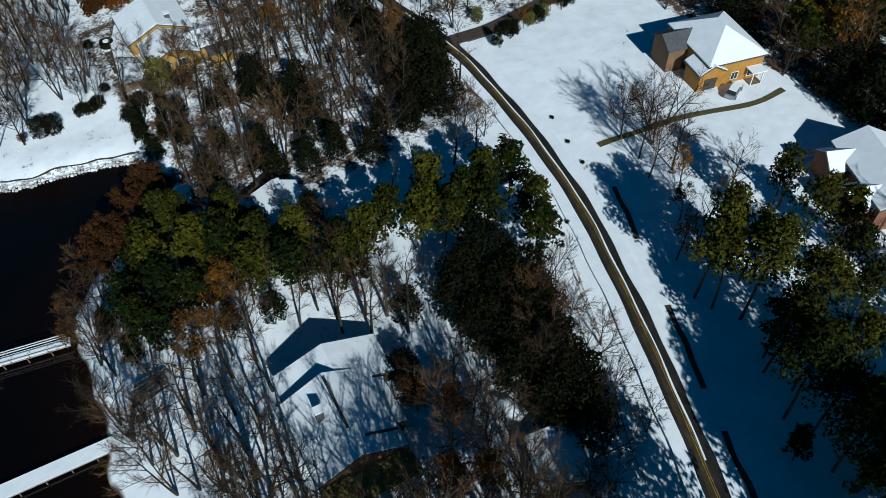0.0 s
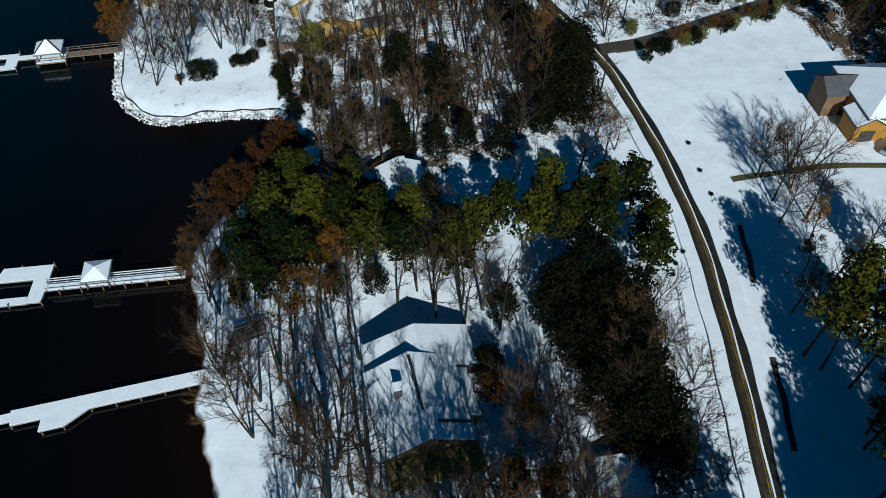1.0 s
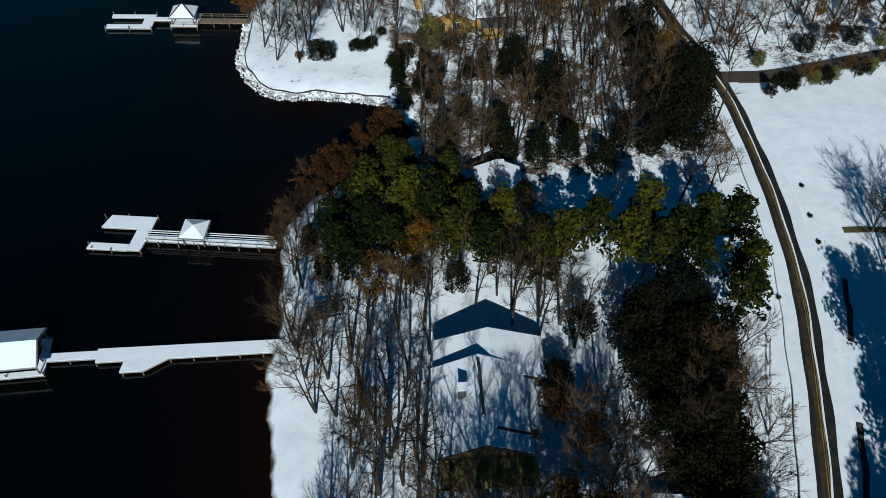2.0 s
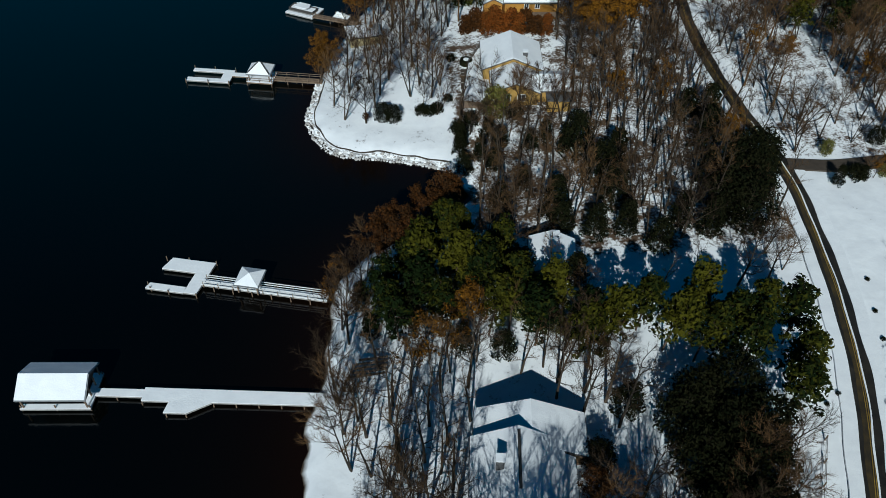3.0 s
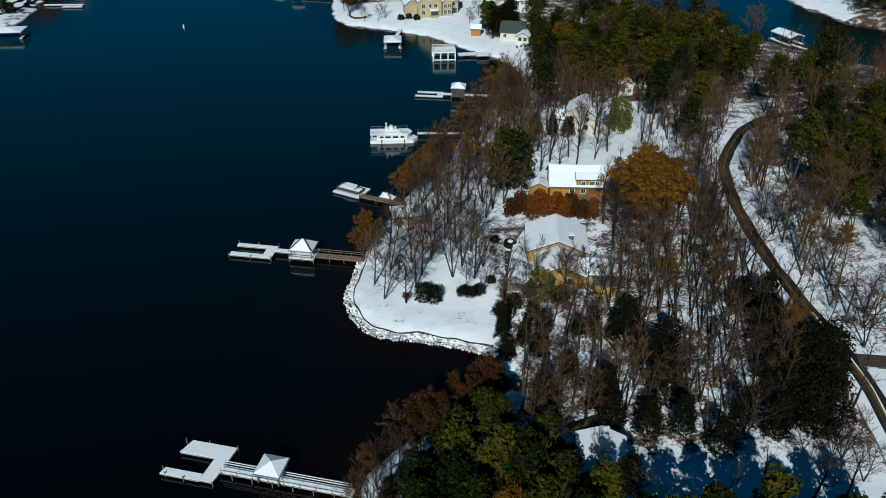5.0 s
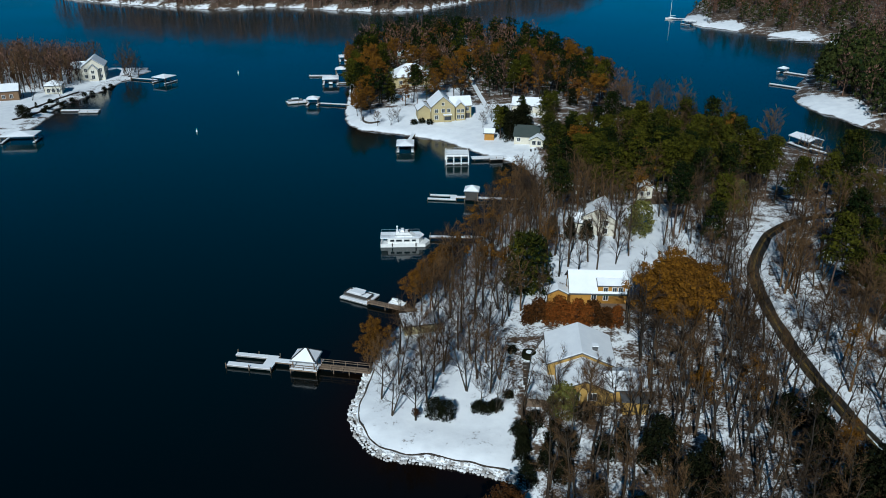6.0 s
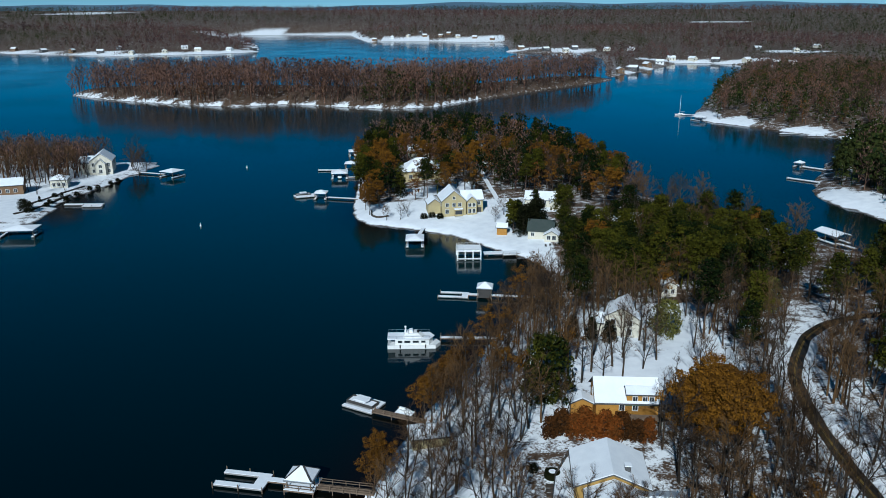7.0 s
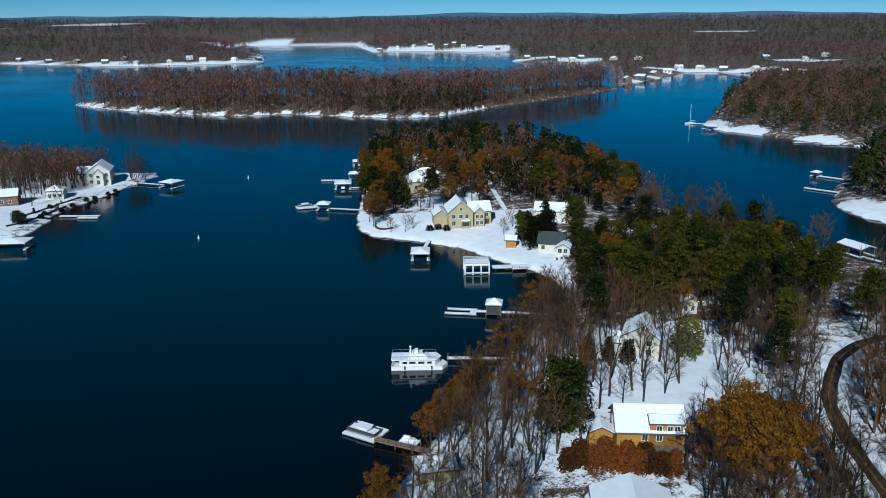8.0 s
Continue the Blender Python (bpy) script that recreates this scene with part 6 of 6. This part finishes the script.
for k, q in enumerate(edge):
    for j in range(3):
        d = (edge[min(k + 1, len(edge) - 1)] - edge[max(k - 1, 0)]).normalized()
        o = -0.45 + 0.55 * j + rock_rng.uniform(-0.2, 0.2)
        x, yy = q.x + d.y * o, q.y - d.x * o
        ob = part("rock", rocks[rock_rng.randrange(6)], None, sea)
        s = rock_rng.uniform(0.5, 1.05)
        ob.matrix_world = pose(x, yy, max(0.05, height(x, yy)) + 0.05, rock_rng.uniform(0, 40), 0, rock_rng.uniform(0, 360)) @ Matrix.Diagonal((s, s, s, 1))


# snowy lane through the wood on the head
tagged(new("road_lane", ribbon(HOOKLANE, -0.9, 0.9, 0.25, wave=0.15).mesh("road_lane", SNOW)), "snow-covered lane climbing through the wood", "road", kind="structure")

# grass strip showing along the driveway
STRIP = smooth_line([(72, 53), (80, 51.5), (90, 48.5), (98, 45), (106, 44)])
tagged(new("trim_verge", ribbon(STRIP, -0.5, 0.5, 0.14, wave=0.25).mesh("verge", material("winter_grass", (0.10, 0.085, 0.03), (0.06, 0.055, 0.025), 1.5, 0.9, bump=0.03))),
       "thin strip of brown grass bare of snow", "verge", kind="structure")

# ---- houses along the far shores ----
FAR_WALLS = [WHITEWALL, CREAMWALL, BROWNWALL, SHINGLE]
far_rng = random.Random(17)


def far_house(x, y, turn, w=8, d=11, h=3.8):
    k = far_rng.randrange(4)
    hs = house("house", x, y, turn, [dict(cx=0, cy=0, w=w, d=d, h=h, rise=w * 0.3, axis="x" if far_rng.random() < 0.6 else "y")], FAR_WALLS[k], "far lakeside house with a snow-covered roof",
               wins=row(0, "s", 1.0, 1.6, 1.8, -2.4, 2.4), group="houses on the far shore")
    return hs


for x, y in ((-860, 1500), (-770, 1505), (-700, 1470), (-640, 1450), (-580, 1425), (-520, 1410), (-470, 1430), (-420, 1460), (-370, 1485), (-335, 1520), (-560, 1460), (-450, 1480),
             (-140, 1950), (-100, 2005), (-60, 2010), (-20, 2000), (20, 1985), (60, 1965), (100, 1945), (140, 1920), (40, 2010), (-30, 2040),
             (160, 1480), (200, 1440), (235, 1440), (255, 1465), (300, 1400), (330, 1350), (225, 975), (250, 1010), (280, 1060), (310, 1110), (345, 1175), (375, 1170), (405, 1160), (440, 1135),
             (465, 1095), (470, 1060), (560, 1250), (520, 1300), (640, 1350)):
    far_house(x, y, far_rng.uniform(-35, 35))


# dark edge behind the rocks
PATHEDGE = smooth_line([(13, 99.8), (8, 102.2), (1, 104.2), (-7.3, 106.6), (-10.8, 112.3), (-11.8, 117), (-10.8, 123), (-9.9, 129)], 0.8)
tagged(new("trim_shore_edge", ribbon(PATHEDGE, -0.11, 0.11, 0.10, wave=0.08).mesh("edge", GRAVEL)), "dark gravel edge behind the shore rocks", "path edge", kind="structure")

# curved wheel rut in the snow beside the road
RUT = smooth_line([(75.2, 119), (75.6, 113.4), (76.4, 109.4), (76.6, 105.7), (77.2, 103), (78.7, 101.8), (81, 102.2), (83, 103.6)], 0.6)
tagged(new("trim_rut", ribbon(RUT, -0.12, 0.12, 0.07, wave=0.05).mesh("rut", GRAVEL)), "thin dark curved rut in the snow", "rut", kind="structure")

# low curved wall on the beach of the head
WALL = smooth_line([(-24.5, 312), (-24.2, 307.5), (-22.9, 304.5), (-20.7, 303), (-17.5, 304)], 0.8)
tagged(new("trim_garden_wall", ribbon(WALL, -0.25, 0.25, 0.55, skirt=0.7).mesh("garden_wall", GRAVEL)), "low curved dark garden wall in the snow", "wall", kind="structure")

# low walls and clipped shrubs on the west bank
for k, points in enumerate(([(-163, 312), (-159, 322), (-158, 334), (-156, 345)], [(-166, 322), (-163, 336), (-160, 350), (-157, 362)], [(-152, 350), (-149, 366), (-147, 380)])):
    tagged(new("trim_bank_wall_%d" % (k + 1), ribbon(smooth_line(points, 1.2), -0.3, 0.3, 0.5, wave=0.3, skirt=0.7).mesh("bank_wall", GRAVEL)), "low dark terrace wall on the snowy bank", "wall", kind="structure")
plant("bush", (-157, 326), (-158, 331), (-155, 339), (-161, 342), (-154, 347), (-152, 356), (-151, 362), (-149, 371), (-148, 377), tall=1.7)

# ditch and fence along the road
DITCHES = [[(67.4, 44.8), (65.9, 41.5), (64.4, 38.3), (62.6, 35)], [(57.2, 24.2), (55.3, 20.1), (53.4, 16.4), (51.6, 12.8)], [(49.2, 7.6), (47.7, 4.7), (46.0, 0.9), (43.5, -4)]]
for k, points in enumerate(DITCHES):
    tagged(new("trim_ditch_%d" % (k + 1), ribbon(smooth_line(points, 0.7), -0.36, 0.36, 0.09, wave=0.14).mesh("ditch", GRAVEL)), "narrow dark roadside ditch", "ditch", kind="structure")
fence = thing("wire_fence", 0, 0, 0, 0, "low wire fence with thin wooden posts", "fence")
FLINE = smooth_line([(52, 37), (49.5, 32), (47, 27), (43, 20), (39, 13), (37, 8)], 1.0)
for k in range(0, len(FLINE), 3):
    q = FLINE[k]
    part("post", Geo().box(q.x, q.y, height(q.x, q.y) - 0.3, 0.12, 0.12, 1.4), DECKWOOD, fence)
wire = Geo()
for a, b in zip(FLINE, FLINE[1:]):
    for z in (0.55, 1.0):
        wire.beam((a.x, a.y, height(a.x, a.y) + z), (b.x, b.y, height(b.x, b.y) + z), 0.05, 0.05)
part("wire", wire, DARK, fence)

# dark timber steps at the near shore
stack = thing("timber_steps", -3.2, 55.0, height(-3.2, 55.0), 4, "weathered dark timber steps in the snow", "steps")
for k in range(5):
    part("beam", Geo().box(0.25 * k - 0.4, -1.0 + 0.55 * k, 0.02 + 0.16 * k, 5.2 - 0.3 * k, 0.26, 0.22), DECKWOOD, stack)

# garden things by the terrace
tub = thing("hot_tub", 19.0, 129.2, height(19.0, 129.2), 0, "round dark tub with a snowy centre", "hot tub")
part("tub_wall", Geo().tube((0, 0, -0.2), (0, 0, 0.95), 1.35, 1.3, 18, True), CEDAR, tub)
part("snow_centre", Geo().tube((0, 0, 0.95), (0, 0, 1.02), 0.62, 0.6, 14, True), SNOW, tub)
steps_down = thing("garden_steps", 18.0, 123.5, height(18, 123.5), -6, "dark garden steps beside the terrace", "steps")
for k in range(6):
    part("step", Geo().box(0, -3.0 + 1.15 * k, 0.05 + 0.07 * k, 1.5, 0.9, 0.16), GRAVEL, steps_down)

# low garage in the trees and a covered boat beside it
house("garage", 30.6, 16.0, -22, [dict(cx=0, cy=0, w=5.4, d=6.2, h=2.3, rise=0.9)], BROWNWALL, "low brown garage with a snowy roof in shade", category="garage")
cov = thing("covered_boat", 30.8, 25.0, height(30.8, 25), 15, "small boat under a snow-covered tarpaulin", "boat")
part("hull", Geo().prism([(-0.9, -2.2), (0.9, -2.2), (1.0, 0.6), (0, 2.4), (-1.0, 0.6)], 0.25, 0.8), WHITE, cov)
part("tarpaulin", Geo().add([(-1.0, -2.3, 0.8), (1.0, -2.3, 0.8), (1.1, 0.6, 0.8), (0, 2.5, 0.8), (-1.1, 0.6, 0.8), (0, -1.9, 1.35), (0, 1.0, 1.35)],
     [(0, 1, 5), (1, 2, 6, 5), (2, 3, 6), (3, 4, 6), (4, 0, 5, 6)]), SNOW, cov, "snowy tarpaulin")
part("trailer", Geo().box(0, -0.3, 0.0, 1.2, 4.0, 0.25), DARK, cov)


def garden_chair(x, y, turn):
    c = thing("garden_chair", x, y, height(x, y), turn, "dark slatted garden chair on the snowy beach", "chair", "chairs on the beach")
    part("seat", Geo().box(0, 0, 0.35, 0.6, 0.6, 0.06), DARK, c)
    part("backrest", Geo().add([(-0.3, 0.28, 0.38), (0.3, 0.28, 0.38), (0.3, 0.5, 1.05), (-0.3, 0.5, 1.05), (-0.3, 0.34, 0.38), (0.3, 0.34, 0.38), (0.3, 0.56, 1.05), (-0.3, 0.56, 1.05)],
         [(0, 1, 2, 3), (7, 6, 5, 4), (0, 4, 5, 1), (1, 5, 6, 2), (2, 6, 7, 3), (3, 7, 4, 0)]), DARK, c)
    for u, v in ((-0.25, -0.25), (0.25, -0.25), (-0.25, 0.25), (0.25, 0.25)):
        part("leg", Geo().box(u, v, 0, 0.07, 0.07, 0.35), DARK, c)


for k in range(4):
    garden_chair(36.5 + k * 1.5, 262.5 + (k % 2) * 0.5, 160 + 12 * k)
